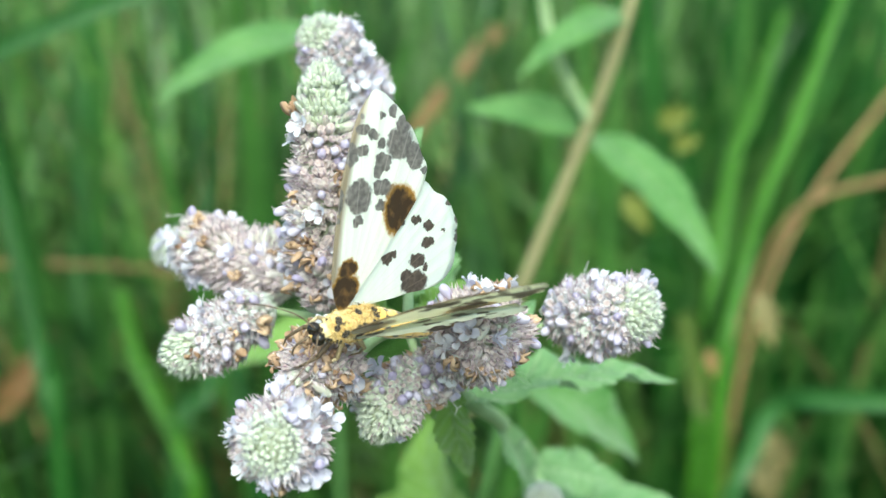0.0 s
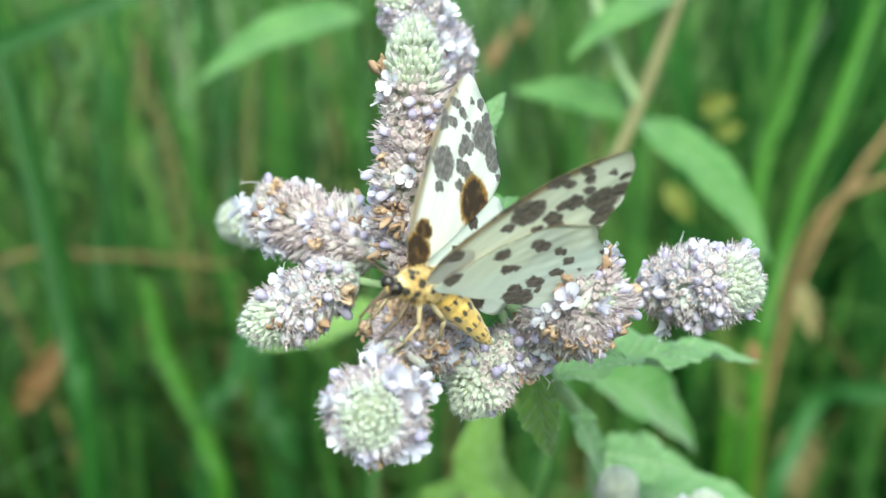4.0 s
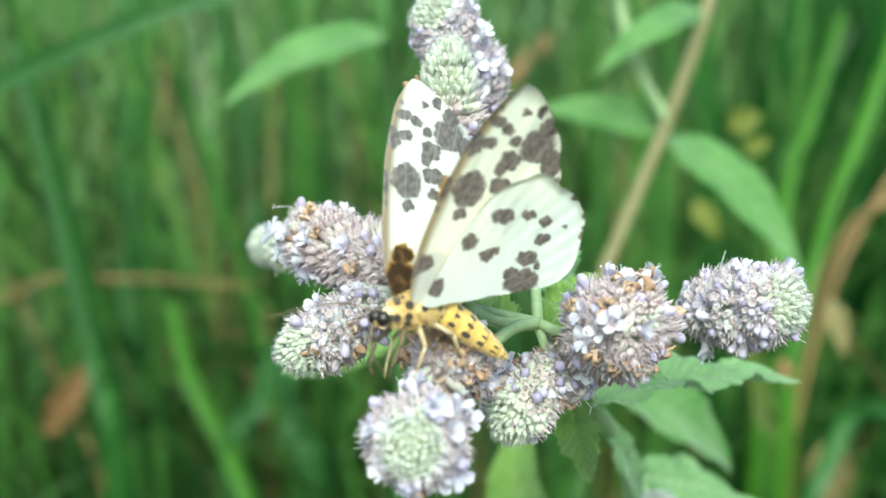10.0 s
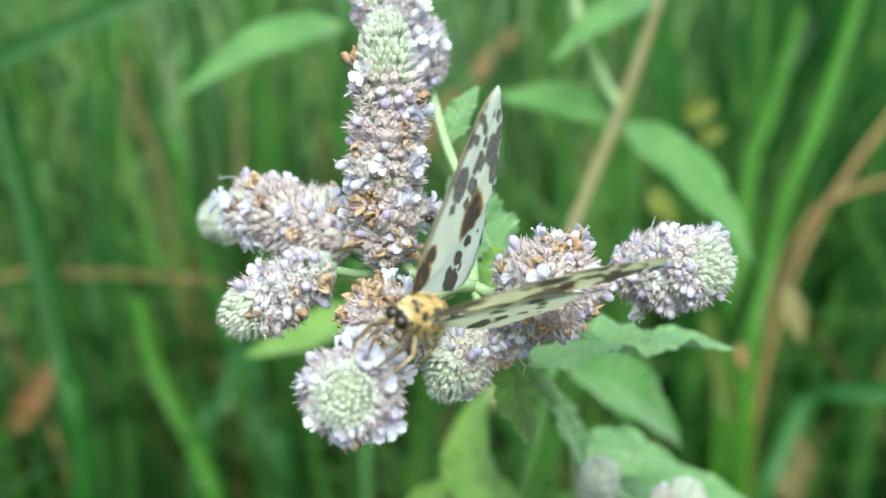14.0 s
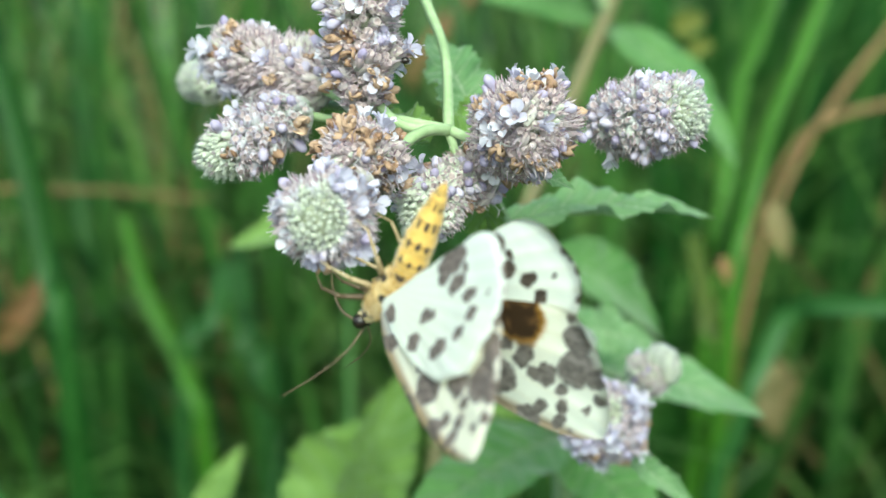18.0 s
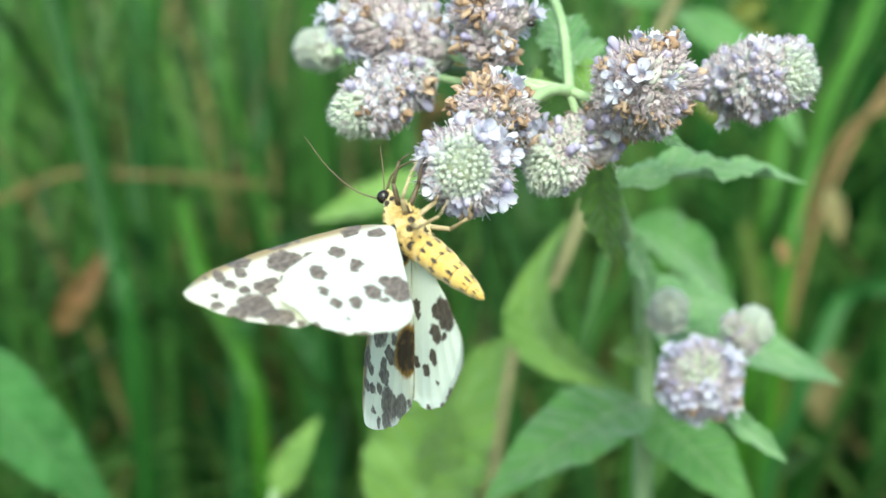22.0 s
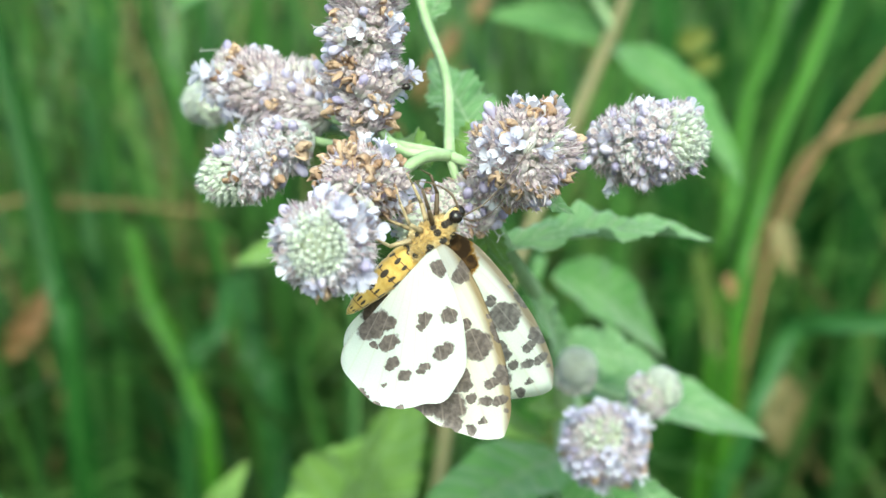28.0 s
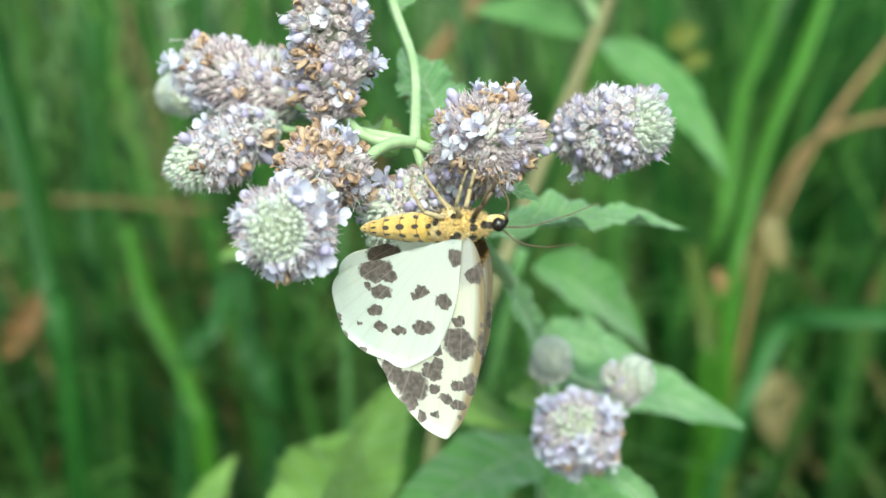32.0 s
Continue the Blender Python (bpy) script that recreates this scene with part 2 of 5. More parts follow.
def thing(name, label, category, group="", kind="", at=(0, 0, 0)):
    ob = new(name)
    ob.location = at
    ob.empty_display_size = 0.005
    return tagged(ob, label, category, group, kind)


def smooth_line(points, steps=6):
    """A Catmull-Rom line through points of any width."""
    p = [np.array(q, float) for q in points]
    p = [2 * p[0] - p[1], *p, 2 * p[-1] - p[-2]]
    out = []
    for a, b, c, d in zip(p, p[1:], p[2:], p[3:]):
        for s in np.arange(steps) / steps:
            out.append(0.5 * (2 * b + (c - a) * s + (2 * a - 5 * b + 4 * c - d) * s**2 + (3 * b - a - 3 * c + d) * s**3))
    out.append(p[-2])
    return np.array(out)


def tube(points, radii, sides=8, steps=5, ridge=0.0):
    """A tube through points (with a radius each), as verts and faces."""
    line = smooth_line([(*p, r) for p, r in zip(points, radii)], steps)
    verts, faces = [], []
    a = None
    for i, row in enumerate(line):
        d = line[min(i + 1, len(line) - 1), :3] - line[max(i - 1, 0), :3]
        d /= np.linalg.norm(d) + 1e-12
        if a is None:
            a = np.cross(d, (0.3, 0.2, 1.0) if abs(d[0]) < 0.9 or abs(d[2]) > 0.3 else (0, 1.0, 0))
            if np.linalg.norm(a) < 0.3:
                a = np.cross(d, (1.0, 0.1, 0))
        a = a - d * (a @ d)
        a /= np.linalg.norm(a)
        b = np.cross(d, a)
        for k in range(sides):
            w = 2 * math.pi * k / sides
            r = row[3] * (1 + ridge * (1 if k % 2 else -1))
            verts.append(row[:3] + r * (math.cos(w) * a + math.sin(w) * b))
    for i in range(len(line) - 1):
        for k in range(sides):
            j = (k + 1) % sides
            faces.append((i * sides + k, i * sides + j, (i + 1) * sides + j, (i + 1) * sides + k))
    faces.append(tuple(range(sides))[::-1])
    faces.append(tuple((len(line) - 1) * sides + k for k in range(sides)))
    return verts, faces


def joined(pieces):
    verts, faces = [], []
    for v, f in pieces:
        n = len(verts)
        verts.extend(v)
        faces.extend(tuple(i + n for i in q) for q in f)
    return verts, faces


def leaf_mesh(base, tip, width, face, mat, sag=0.12, cup=0.25, teeth=14, tooth=0.06, wave=0.05, seed=0, bite=None, quilt=0.12, bow=0.0):
    """A serrated leaf from base to tip; face: the way its upper side looks; bite: (start, end, side, depth) of a chewed edge."""
    rnd = random.Random(seed)
    base, tip, face = np.array(base, float), np.array(tip, float), np.array(face, float)
    along = tip - base
    length = np.linalg.norm(along)
    d = along / length
    n = face - d * (face @ d)
    n /= np.linalg.norm(n)
    s = np.cross(n, d)
    rows, cols = 72, 12
    ph = rnd.uniform(0, 6)
    verts, uvs, faces = [], [], []
    for i in range(rows + 1):
        u = i / rows
        half = width * 0.5 * (math.sin(math.pi * min(1.0, u ** 0.75)) ** 0.8 * (1 - 0.25 * u) + 0.015)
        saw = 1 + tooth * (2 * ((u * teeth) % 1.0) - 1) * (1 if 0.05 < u < 0.97 else 0)
        for j in range(cols + 1):
            v = 2 * j / cols - 1
            edge = half * (1 + (saw - 1) * abs(v) ** 4)
            if bite and bite[0] < u < bite[1] and v * bite[2] > 0:
                w = (u - bite[0]) / (bite[1] - bite[0])
                edge *= 1 - bite[3] * math.sin(math.pi * w) ** 0.5 * (0.85 + 0.15 * math.sin(29 * u))
            lift = cup * half * abs(v) ** 1.5 - sag * length * (2 * u - 1) ** 2 * 0.5 + wave * half * math.sin(u * 17 + ph + 2.5 * v) * abs(v) + wave * 0.4 * half * math.sin(u * 41 + ph) * v * v
            lift += quilt * half * abs(math.sin(math.pi * 9 * (u - 0.16 * abs(v)))) ** 0.7 * (1 - v * v) * min(1.0, 6 * abs(v))
            verts.append(base + along * u + s * (v * edge + bow * length * 4 * u * (1 - u)) + n * lift)
            uvs.append((u, v))
    for i in range(rows):
        for j in range(cols):
            a = i * (cols + 1) + j
            faces.append((a, a + 1, a + cols + 2, a + cols + 1))
    return mesh_of("leaf", verts, faces, [mat], uvs)


# ---- ground and meadow ----
def ground():
    n, size = 60, 60.0
    verts, faces = [], []
    for j in range(n + 1):
        for i in range(n + 1):
            x, y = ((2 * i / n - 1) ** 3) * size, ((2 * j / n - 1) ** 3) * size
            verts.append((x, y, 0.02 * noise.noise((x * 1.3, y * 1.3, 0))))
    for j in range(n):
        for i in range(n):
            a = j * (n + 1) + i
            faces.append((a, a + 1, a + n + 2, a + n + 1))
    tagged(new("ground", mesh_of("ground", verts, faces, [SOIL])), "dark mossy soil under the tall meadow grass", "ground", kind="structure")


def blade(rnd, root, height, width, lean, turn, verts, faces, droop=0.5, segs=7):
    """One grass blade with a keeled cross-section, added to verts and faces."""
    out = np.array((math.cos(lean), math.sin(lean), 0))
    across = np.array((math.cos(turn), math.sin(turn), 0))
    keel = np.array((-math.sin(turn), math.cos(turn), 0))
    n = len(verts)
    for i in range(segs + 1):
        s = i / segs
        p = np.array(root) + out * height * droop * s**2.2 + np.array((0, 0, height * (s - 0.35 * droop * s**3)))
        w = width * 0.5 * (0.75 + 0.5 * s) * (1 - s**3) + 0.0002
        verts += [p - across * w, p + keel * w * 0.3, p + across * w]
    for i in range(segs):
        a = n + 3 * i
        faces += [(a, a + 1, a + 4, a + 3), (a + 1, a + 2, a + 5, a + 4)]


# grass left out between camera and dry leaves: x, y, half width
SIGHT_GAPS = [(0.165, 0.45, 0.024), (-0.189, 0.44, 0.032)]


def meadow():
    rnd = random.Random(4)
    kinds = (
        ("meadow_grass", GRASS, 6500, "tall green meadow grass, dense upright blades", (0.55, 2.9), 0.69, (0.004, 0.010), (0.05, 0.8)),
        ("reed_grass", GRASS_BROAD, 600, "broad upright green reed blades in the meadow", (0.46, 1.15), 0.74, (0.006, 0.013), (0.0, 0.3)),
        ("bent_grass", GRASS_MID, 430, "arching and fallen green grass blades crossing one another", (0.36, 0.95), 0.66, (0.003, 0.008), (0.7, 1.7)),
        ("far_grass", GRASS_FAR, 2600, "yellow-green grass farther off in the meadow, painted paler to look sunlit", (1.3, 3.4), 0.86, (0.008, 0.020), (0.1, 0.8)),
        ("dry_grass", STRAW, 260, "dry straw-coloured stalks among the green grass", (0.5, 1.2), 0.64, (0.002, 0.004), (0.02, 0.4)),
    )
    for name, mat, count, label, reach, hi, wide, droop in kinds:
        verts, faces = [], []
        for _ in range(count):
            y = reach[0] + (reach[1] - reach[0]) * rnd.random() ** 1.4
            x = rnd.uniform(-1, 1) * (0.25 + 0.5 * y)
            # skip blades on the camera's line, from y -0.16, to a dry leaf
            if any(y < ly + 0.03 and abs(x - lx * (y + 0.16) / (ly + 0.16)) < half for lx, ly, half in SIGHT_GAPS):
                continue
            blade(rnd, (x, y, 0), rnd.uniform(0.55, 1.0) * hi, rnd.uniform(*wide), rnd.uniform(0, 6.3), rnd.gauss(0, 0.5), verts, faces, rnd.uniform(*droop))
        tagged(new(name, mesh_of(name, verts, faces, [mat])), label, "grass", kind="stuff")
    # the meadow goes on round the plant, lower and more open
    verts, faces = [], []
    while len(verts) < 24 * 5200:
        x, y = rnd.uniform(-4.8, 4.8), rnd.uniform(-4.8, 4.8)
        far = math.hypot(x, y)
        if far > 4.8 or far < 0.75 or (y > 0.2 and abs(x) < 0.25 + 0.5 * y):
            continue
        blade(rnd, (x, y, 0), rnd.uniform(0.25, 0.5) * min(1.2, 0.5 + 0.35 * far), rnd.uniform(0.012, 0.03), rnd.uniform(0, 6.3), rnd.uniform(0, 6.3), verts, faces, rnd.uniform(0.1, 0.9))
    tagged(new("open_meadow", mesh_of("open_meadow", verts, faces, [GRASS])), "green meadow grass spreading round the flowering mint", "grass", kind="stuff")


ground()
meadow()


# ---- florets, one mesh each in millimetres, standing along +z ----
MM = 0.001


def ring_solid(profile, sides=7):
    """A solid of rings: (height, radius) pairs."""
    verts, faces = [], []
    for h, r in profile:
        for k in range(sides):
            w = 2 * math.pi * k / sides
            verts.append(np.array((r * math.cos(w), r * math.sin(w), h)))
    for i in range(len(profile) - 1):
        for k in range(sides):
            j = (k + 1) % sides
            faces.append((i * sides + k, i * sides + j, (i + 1) * sides + j, (i + 1) * sides + k))
    faces.append(tuple((len(profile) - 1) * sides + k for k in range(sides)))
    return verts, faces


def calyx_piece():
    """A plump open calyx with a rolled mouth, and its five narrow teeth."""
    v, f = ring_solid([(0, 0.26), (0.6, 0.50), (1.3, 0.60), (1.9, 0.56), (2.3, 0.44), (2.32, 0.30), (2.1, 0.16)], 7)
    tv, tf = [], []
    for k in range(5):
        w = 2 * math.pi * (k + 0.5) / 5
        c, q = math.cos(w), math.sin(w)
        n = len(tv)
        for r, half, h in ((0.53, 0.17, 2.0), (0.50, 0.10, 2.5), (0.48 + 0.22 * (k % 2), 0.015, 3.05)):
            tv += [np.array((r * c - half * q, r * q + half * c, h)), np.array((r * c + half * q, r * q - half * c, h))]
        tf += [(n, n + 1, n + 3, n + 2), (n + 2, n + 3, n + 5, n + 4)]
    return v, f, tv, tf


def corolla_piece(seed, spread=1.0):
    """An open mint floret: a flared tube, four rounded cupped lobes and four stamens."""
    rnd = random.Random(seed)
    v, f = ring_solid([(0, 0.3), (1.0, 0.36), (1.7, 0.52), (1.95, 0.62)], 8)
    f = f[:-1]
    for k in range(4):
        w = math.pi / 2 * k + rnd.uniform(-0.2, 0.2)
        big = 1.2 if k == 0 else 1.0
        c, s = math.cos(w), math.sin(w)
        n = len(v)
        curl = rnd.uniform(-0.35, 0.35)
        for i, half in enumerate((0.40, 0.56, 0.64, 0.58, 0.30)):
            a = i / 4
            r = 0.58 + (0.95 * spread + 0.15 * curl) * a * big
            h = 1.9 + 1.0 * a - (0.35 + curl) * a * a
            for q in (-1, -0.5, 0, 0.5, 1):
                x, y = r - 0.10 * abs(q), q * half * big
                v.append(np.array((x * c - y * s, x * s + y * c, h + 0.22 * q * q)))
        for i in range(4):
            for q in range(4):
                a = n + 5 * i + q
                f.append((a, a + 1, a + 6, a + 5))
    pieces = [(v, f)]
    for k in range(3):
        w = rnd.uniform(0, 6.28)
        x, y = math.cos(w), math.sin(w)
        tall = rnd.uniform(2.9, 3.6)
        pieces.append(tube([(0.15 * x, 0.15 * y, 1.0), (0.3 * x, 0.3 * y, 2.4), (0.5 * x, 0.5 * y, tall), (0.55 * x, 0.55 * y, tall + 0.2)], [0.04, 0.04, 0.04, 0.11], 4, 2))
    return joined(pieces)


def bud_piece():
    v, f = ring_solid([(0, 0.3), (0.9, 0.38), (1.6, 0.56), (2.15, 0.68), (2.6, 0.62), (2.95, 0.40), (3.1, 0.06)], 12)
    # four folded lobes meet at the top
    for p in v:
        if p[2] > 1.5:
            w = math.atan2(p[1], p[0])
            p[:2] *= 1 - 0.16 * abs(math.cos(2 * w)) ** 4 * (p[2] - 1.5) / 1.5
    return v, f


def withered_piece(seed):
    """A shrivelled, curled corolla."""
    rnd = random.Random(seed)
    pieces = []
    for k in range(4):
        w = 1.6 * k + rnd.uniform(-0.4, 0.4)
        turn = rnd.choice((-1, 1)) * rnd.uniform(0.15, 0.65)
        pts = [(0.2 * math.cos(w), 0.2 * math.sin(w), 0)]
        for i in range(1, 6):
            a = w + turn * (i - 1)
            r = 0.25 + 0.16 * i
            pts.append((r * math.cos(a), r * math.sin(a), 0.65 * i - 0.085 * i * i * rnd.uniform(0.6, 1.4)))
        v, f = tube(pts, [0.22, 0.30, 0.36, 0.34, 0.24, 0.05], 5, 2, 0.45)
        pieces.append((v, f))
    return joined(pieces)


def floret_mesh(name, piece, mat):
    v, f = piece
    return mesh_of(name, [np.array(p) * MM for p in v], f, [mat])


OPEN_FLORETS = [floret_mesh("open_floret", corolla_piece(s, 0.70 + 0.10 * s), PETAL) for s in range(6)]
BUD_FLORET = floret_mesh("bud_floret", bud_piece(), BUD_LILAC)
WITHERED_FLORETS = [floret_mesh("withered_floret", withered_piece(s + 20), WITHERED) for s in range(4)]
CALYX_PIECE = calyx_piece()
YOUNG_PIECE = ring_solid([(0, 0.3), (0.7, 0.52), (1.4, 0.52), (1.9, 0.34), (2.15, 0.06)], 6)


def frame_along(way, spin):
    q = Vector(way).normalized().to_track_quat("Z", "Y").to_matrix()
    return np.array(q @ Matrix.Rotation(spin, 3, "Z"))


def head_radius(s, radius, taper=0.0):
    """The side of a spike, drawn in at its foot and narrowed towards its tip."""
    x = min(1.0, max(0.0, (s - 0.35) / 0.4))
    return radius * (min(1.0, 0.55 + s / 0.18 * 0.45) if s < 0.18 else 1.0) * (1 - taper * x * x * (3 - 2 * x))


def flower_head(plant, base, tip, radius, seed, opened=0.2, buds=0.25, brown=0.15, green_from=0.72, filaments=12, label="", calyx_mat=None, taper=0.0, lumps=0.16, scale=1.0):
    """A spike of whorled florets on a part of its own; florets are parts of it."""
    rnd = random.Random(seed)
    base, tip = np.array(base, float), np.array(tip, float)
    axis = tip - base
    length = np.linalg.norm(axis)
    d = axis / length
    a = np.cross(d, (0.31, 0.77, 0.55))
    a /= np.linalg.norm(a)
    b = np.cross(d, a)
    pieces, hairs, sites, young, teeth = [], [], [], [], []
    heights = {"calyx": [q[2] / 2.25 for q in CALYX_PIECE[0]], "young": [q[2] / 2.15 for q in YOUNG_PIECE[0]]}

    def lump(at):
        return 1 + lumps * 1.6 * noise.noise(Vector(at) / (3.4 * MM))

    def calyx(at, way, size, s):
        """One calyx whose mouth is at a place, with its down."""
        size *= scale
        foot = at - way * 2.2 * MM * size
        turn = frame_along(way, rnd.uniform(0, 6.28)) * MM * size
        fresh = s > green_from
        shape = YOUNG_PIECE if fresh else CALYX_PIECE
        (young if fresh else pieces).append(([turn @ p + foot for p in shape[0]], shape[1]))
        if not fresh or rnd.random() < 0.10:
            teeth.append(([turn @ p + foot for p in CALYX_PIECE[2]], CALYX_PIECE[3]))
        if s < green_from - 0.03:
            sites.append((at, way, s))
        for _ in range(26):
            h0 = foot + turn @ np.array((rnd.uniform(-0.6, 0.6), rnd.uniform(-0.6, 0.6), rnd.uniform(0.7, 2.3)))
            hw = way + np.array([rnd.gauss(0, 0.8) for _ in range(3)])
            hw /= np.linalg.norm(hw)
            sd = np.cross(hw, (0.4, 0.5, 0.76))
            sd *= 0.022 * MM / np.linalg.norm(sd)
            hairs.append(([h0 - sd, h0 + sd, h0 + hw * rnd.uniform(0.35, 0.75) * MM], [(0, 1, 2)]))

    dome = 0.62 if length > 2.2 * radius else 0.45
    old_gap, new_gap, old_size, new_size = 1.0 * MM * scale, 0.52 * MM * scale, 0.92, 0.50
    s = 0.01
    i = 0
    while s < dome:
        r = head_radius(s, radius, taper) * (1 + 0.10 * math.sin(s * length / (4.4 * MM) * 6.28))
        old = s < green_from
        count = max(3, int(2 * math.pi * r / (old_gap if old else new_gap)))
        for k in range(count):
            w = 2 * math.pi * (k + 0.5 * (i % 2)) / count + rnd.uniform(-0.35, 0.35) / count * 4
            out = math.cos(w) * a + math.sin(w) * b
            tilt = (0.3 if old else 0.9) + rnd.uniform(-0.5, 0.5)
            side = np.cross(d, out) * rnd.gauss(0, 0.3)
            way = out * math.cos(tilt) + d * math.sin(tilt) + side
            way /= np.linalg.norm(way)
            at = base + d * (s * length + rnd.uniform(-0.3, 0.3) * MM) + out * r * rnd.uniform(0.86, 1.06)
            at = at + out * r * (lump(at) - 1)
            calyx(at, way, (old_size if old else new_size) * rnd.uniform(0.75, 1.2), s + rnd.uniform(-0.05, 0.05))
        s += (old_gap * 0.86 if old else new_gap * 0.9) / length
        i += 1
    high = (1 - dome) * length
    top = head_radius(dome, radius, taper)
    arc = 0.5 * (high + top) * 1.5708
    turns = max(4, int(arc / (0.78 * MM * scale)))
    for j in range(turns + 1):
        phi = 1.5708 * (j + 0.4) / (turns + 0.4)
        r, z = top * math.cos(phi), high * math.sin(phi)
        s = dome + z / length
        old = s < green_from
        count = max(1, int(2 * math.pi * r / (old_gap if old else new_gap)))
        for k in range(count):
            w = 2 * math.pi * (k + 0.5 * (j % 2)) / count + rnd.uniform(-0.3, 0.3) / count * 3
            out = math.cos(w) * a + math.sin(w) * b
            way = out * math.cos(phi) / top + d * (math.sin(phi) / high + (0.25 if old else 1.1) / top)
            way = way / np.linalg.norm(way) + np.array([rnd.gauss(0, 0.3 if old else 0.18) for _ in range(3)])
            way /= np.linalg.norm(way)
            at = base + d * (dome * length + z) + out * r
            at = at + way * (top * (lump(at) - 1) * (1.0 if old else 0.7) + rnd.uniform(-0.4, 0.25) * MM * (1.0 if old else 0.9))
            calyx(at, way, (old_size if old else new_size) * (1 - 0.12 * j / turns) * (rnd.uniform(0.75, 1.2) if old else rnd.uniform(0.6, 1.45)), s + rnd.uniform(-0.05, 0.05))
    core_r = [max(0.15 * MM, head_radius(q, radius, taper) - 1.45 * MM * scale) for q in (0.02, 0.2, dome * 0.7)]
    core_at = [0.02 * length, 0.2 * length, dome * 0.7 * length]
    for phi in (0.0, 0.4, 0.8, 1.15, 1.4):
        core_r.append(max(0.1 * MM, (top - 1.2 * MM * scale) * math.cos(phi)))
        core_at.append(dome * length + max(0.2 * MM, high - 1.3 * MM * scale) * math.sin(phi))
    core = tube([base + d * z for z in core_at], core_r, 9, 2)
    fil = []
    for head, way, s in rnd.sample(sites, min(filaments, len(sites))):
        w = np.array(way) + np.array([rnd.gauss(0, 0.3) for _ in range(3)])
        w /= np.linalg.norm(w)
        l = rnd.uniform(0.7, 1.5) * MM
        bend = np.array([rnd.gauss(0, 0.5) for _ in range(3)]) * MM
        end = head + w * l + bend
        fil.append(tube([head, head + w * l * 0.5 + bend * 0.15, head + w * l * 0.85 + bend * 0.6, end], [0.055 * MM, 0.05 * MM, 0.05 * MM, 0.06 * MM], 4, 3))
        fork = np.array([rnd.gauss(0, 0.3) for _ in range(3)]) * MM
        for sign in (1, -1):
            fil.append(tube([end, end + w * 0.2 * MM + sign * fork * 0.6, end + w * 0.25 * MM + sign * fork], [0.05 * MM, 0.045 * MM, 0.05 * MM], 4, 1))
    groups = [[core], pieces, young, hairs, fil, teeth]
    idx, uvs = [], []
    for mi, group in enumerate(groups):
        for v, f in group:
            idx += [mi] * len(f)
            rise = heights["calyx"] if group is pieces else heights["young"] if group is young else [0.5] * len(v)
            uvs += [(0.5, h if k < 35 or group is not pieces else 1.3) for k, h in enumerate(rise)]
    v, f = joined([piece for group in groups for piece in group])
    me = mesh_of("flower_head", v, f, [CORE, calyx_mat or CALYX, CALYX_GREEN, HAIR, FILAMENT, TEETH], uvs, index=idx)
    ob = part("flower_head", me, plant, label)
    rnd.shuffle(sites)
    for head, way, s in sites:
        x = rnd.random()
        if x < opened:
            kind, me2, size, back = "open_floret", rnd.choice(OPEN_FLORETS), rnd.uniform(0.72, 0.98), 1.2
        elif x < opened + buds:
            kind, me2, size, back = "bud_floret", BUD_FLORET, rnd.uniform(0.5, 0.85), 1.3
        elif x < opened + buds + brown and s < 0.9:
            kind, me2, size, back = "withered_floret", rnd.choice(WITHERED_FLORETS), rnd.uniform(0.65, 1.05), 0.5
        else:
            continue
        size *= scale
        w = Vector(way) + Vector([rnd.gauss(0, 0.2) for _ in range(3)])
        m = Matrix.Translation(head - np.array(way) * back * MM) @ Matrix(frame_along(w, rnd.uniform(0, 6.28))).to_4x4() @ Matrix.Diagonal((size, size, size * rnd.uniform(0.85, 1.15), 1))
        part(kind, me2, ob, m=m)
    return ob


def stem_part(plant, points, radii, mat=STEM, name="stem", label="", ridge=0.08):
    v, f = tube(points, radii, 8, 6, ridge)
    return part(name, mesh_of(name, v, f, [mat]), plant, label)


# ---- the flowering mint that carries the moth ----
NODE = (0.0012, -0.0162, 0.6215)
mint = thing("mint_plant", "flowering wild mint with lilac flower spikes and downy green leaves", "plant")
stem_part(mint, [(0.036, 0.10, 0.0), (0.030, 0.082, 0.30), (0.024, 0.066, 0.50), (0.0218, 0.0575, 0.5511), (0.0210, 0.0555, 0.5600), (0.0190, 0.0470, 0.5751), (0.0164, 0.0379, 0.5827), (0.0126, 0.0245, 0.5925), (0.0098, 0.0110, 0.6000), (0.0068, -0.0030, 0.6090), (0.0038, -0.0115, 0.6165), NODE], [0.0024, 0.0021, 0.0018, 0.0016, 0.0015, 0.0014, 0.0013, 0.0012, 0.0011, 0.001, 0.0008, 0.0007], label="square downy green main stem")
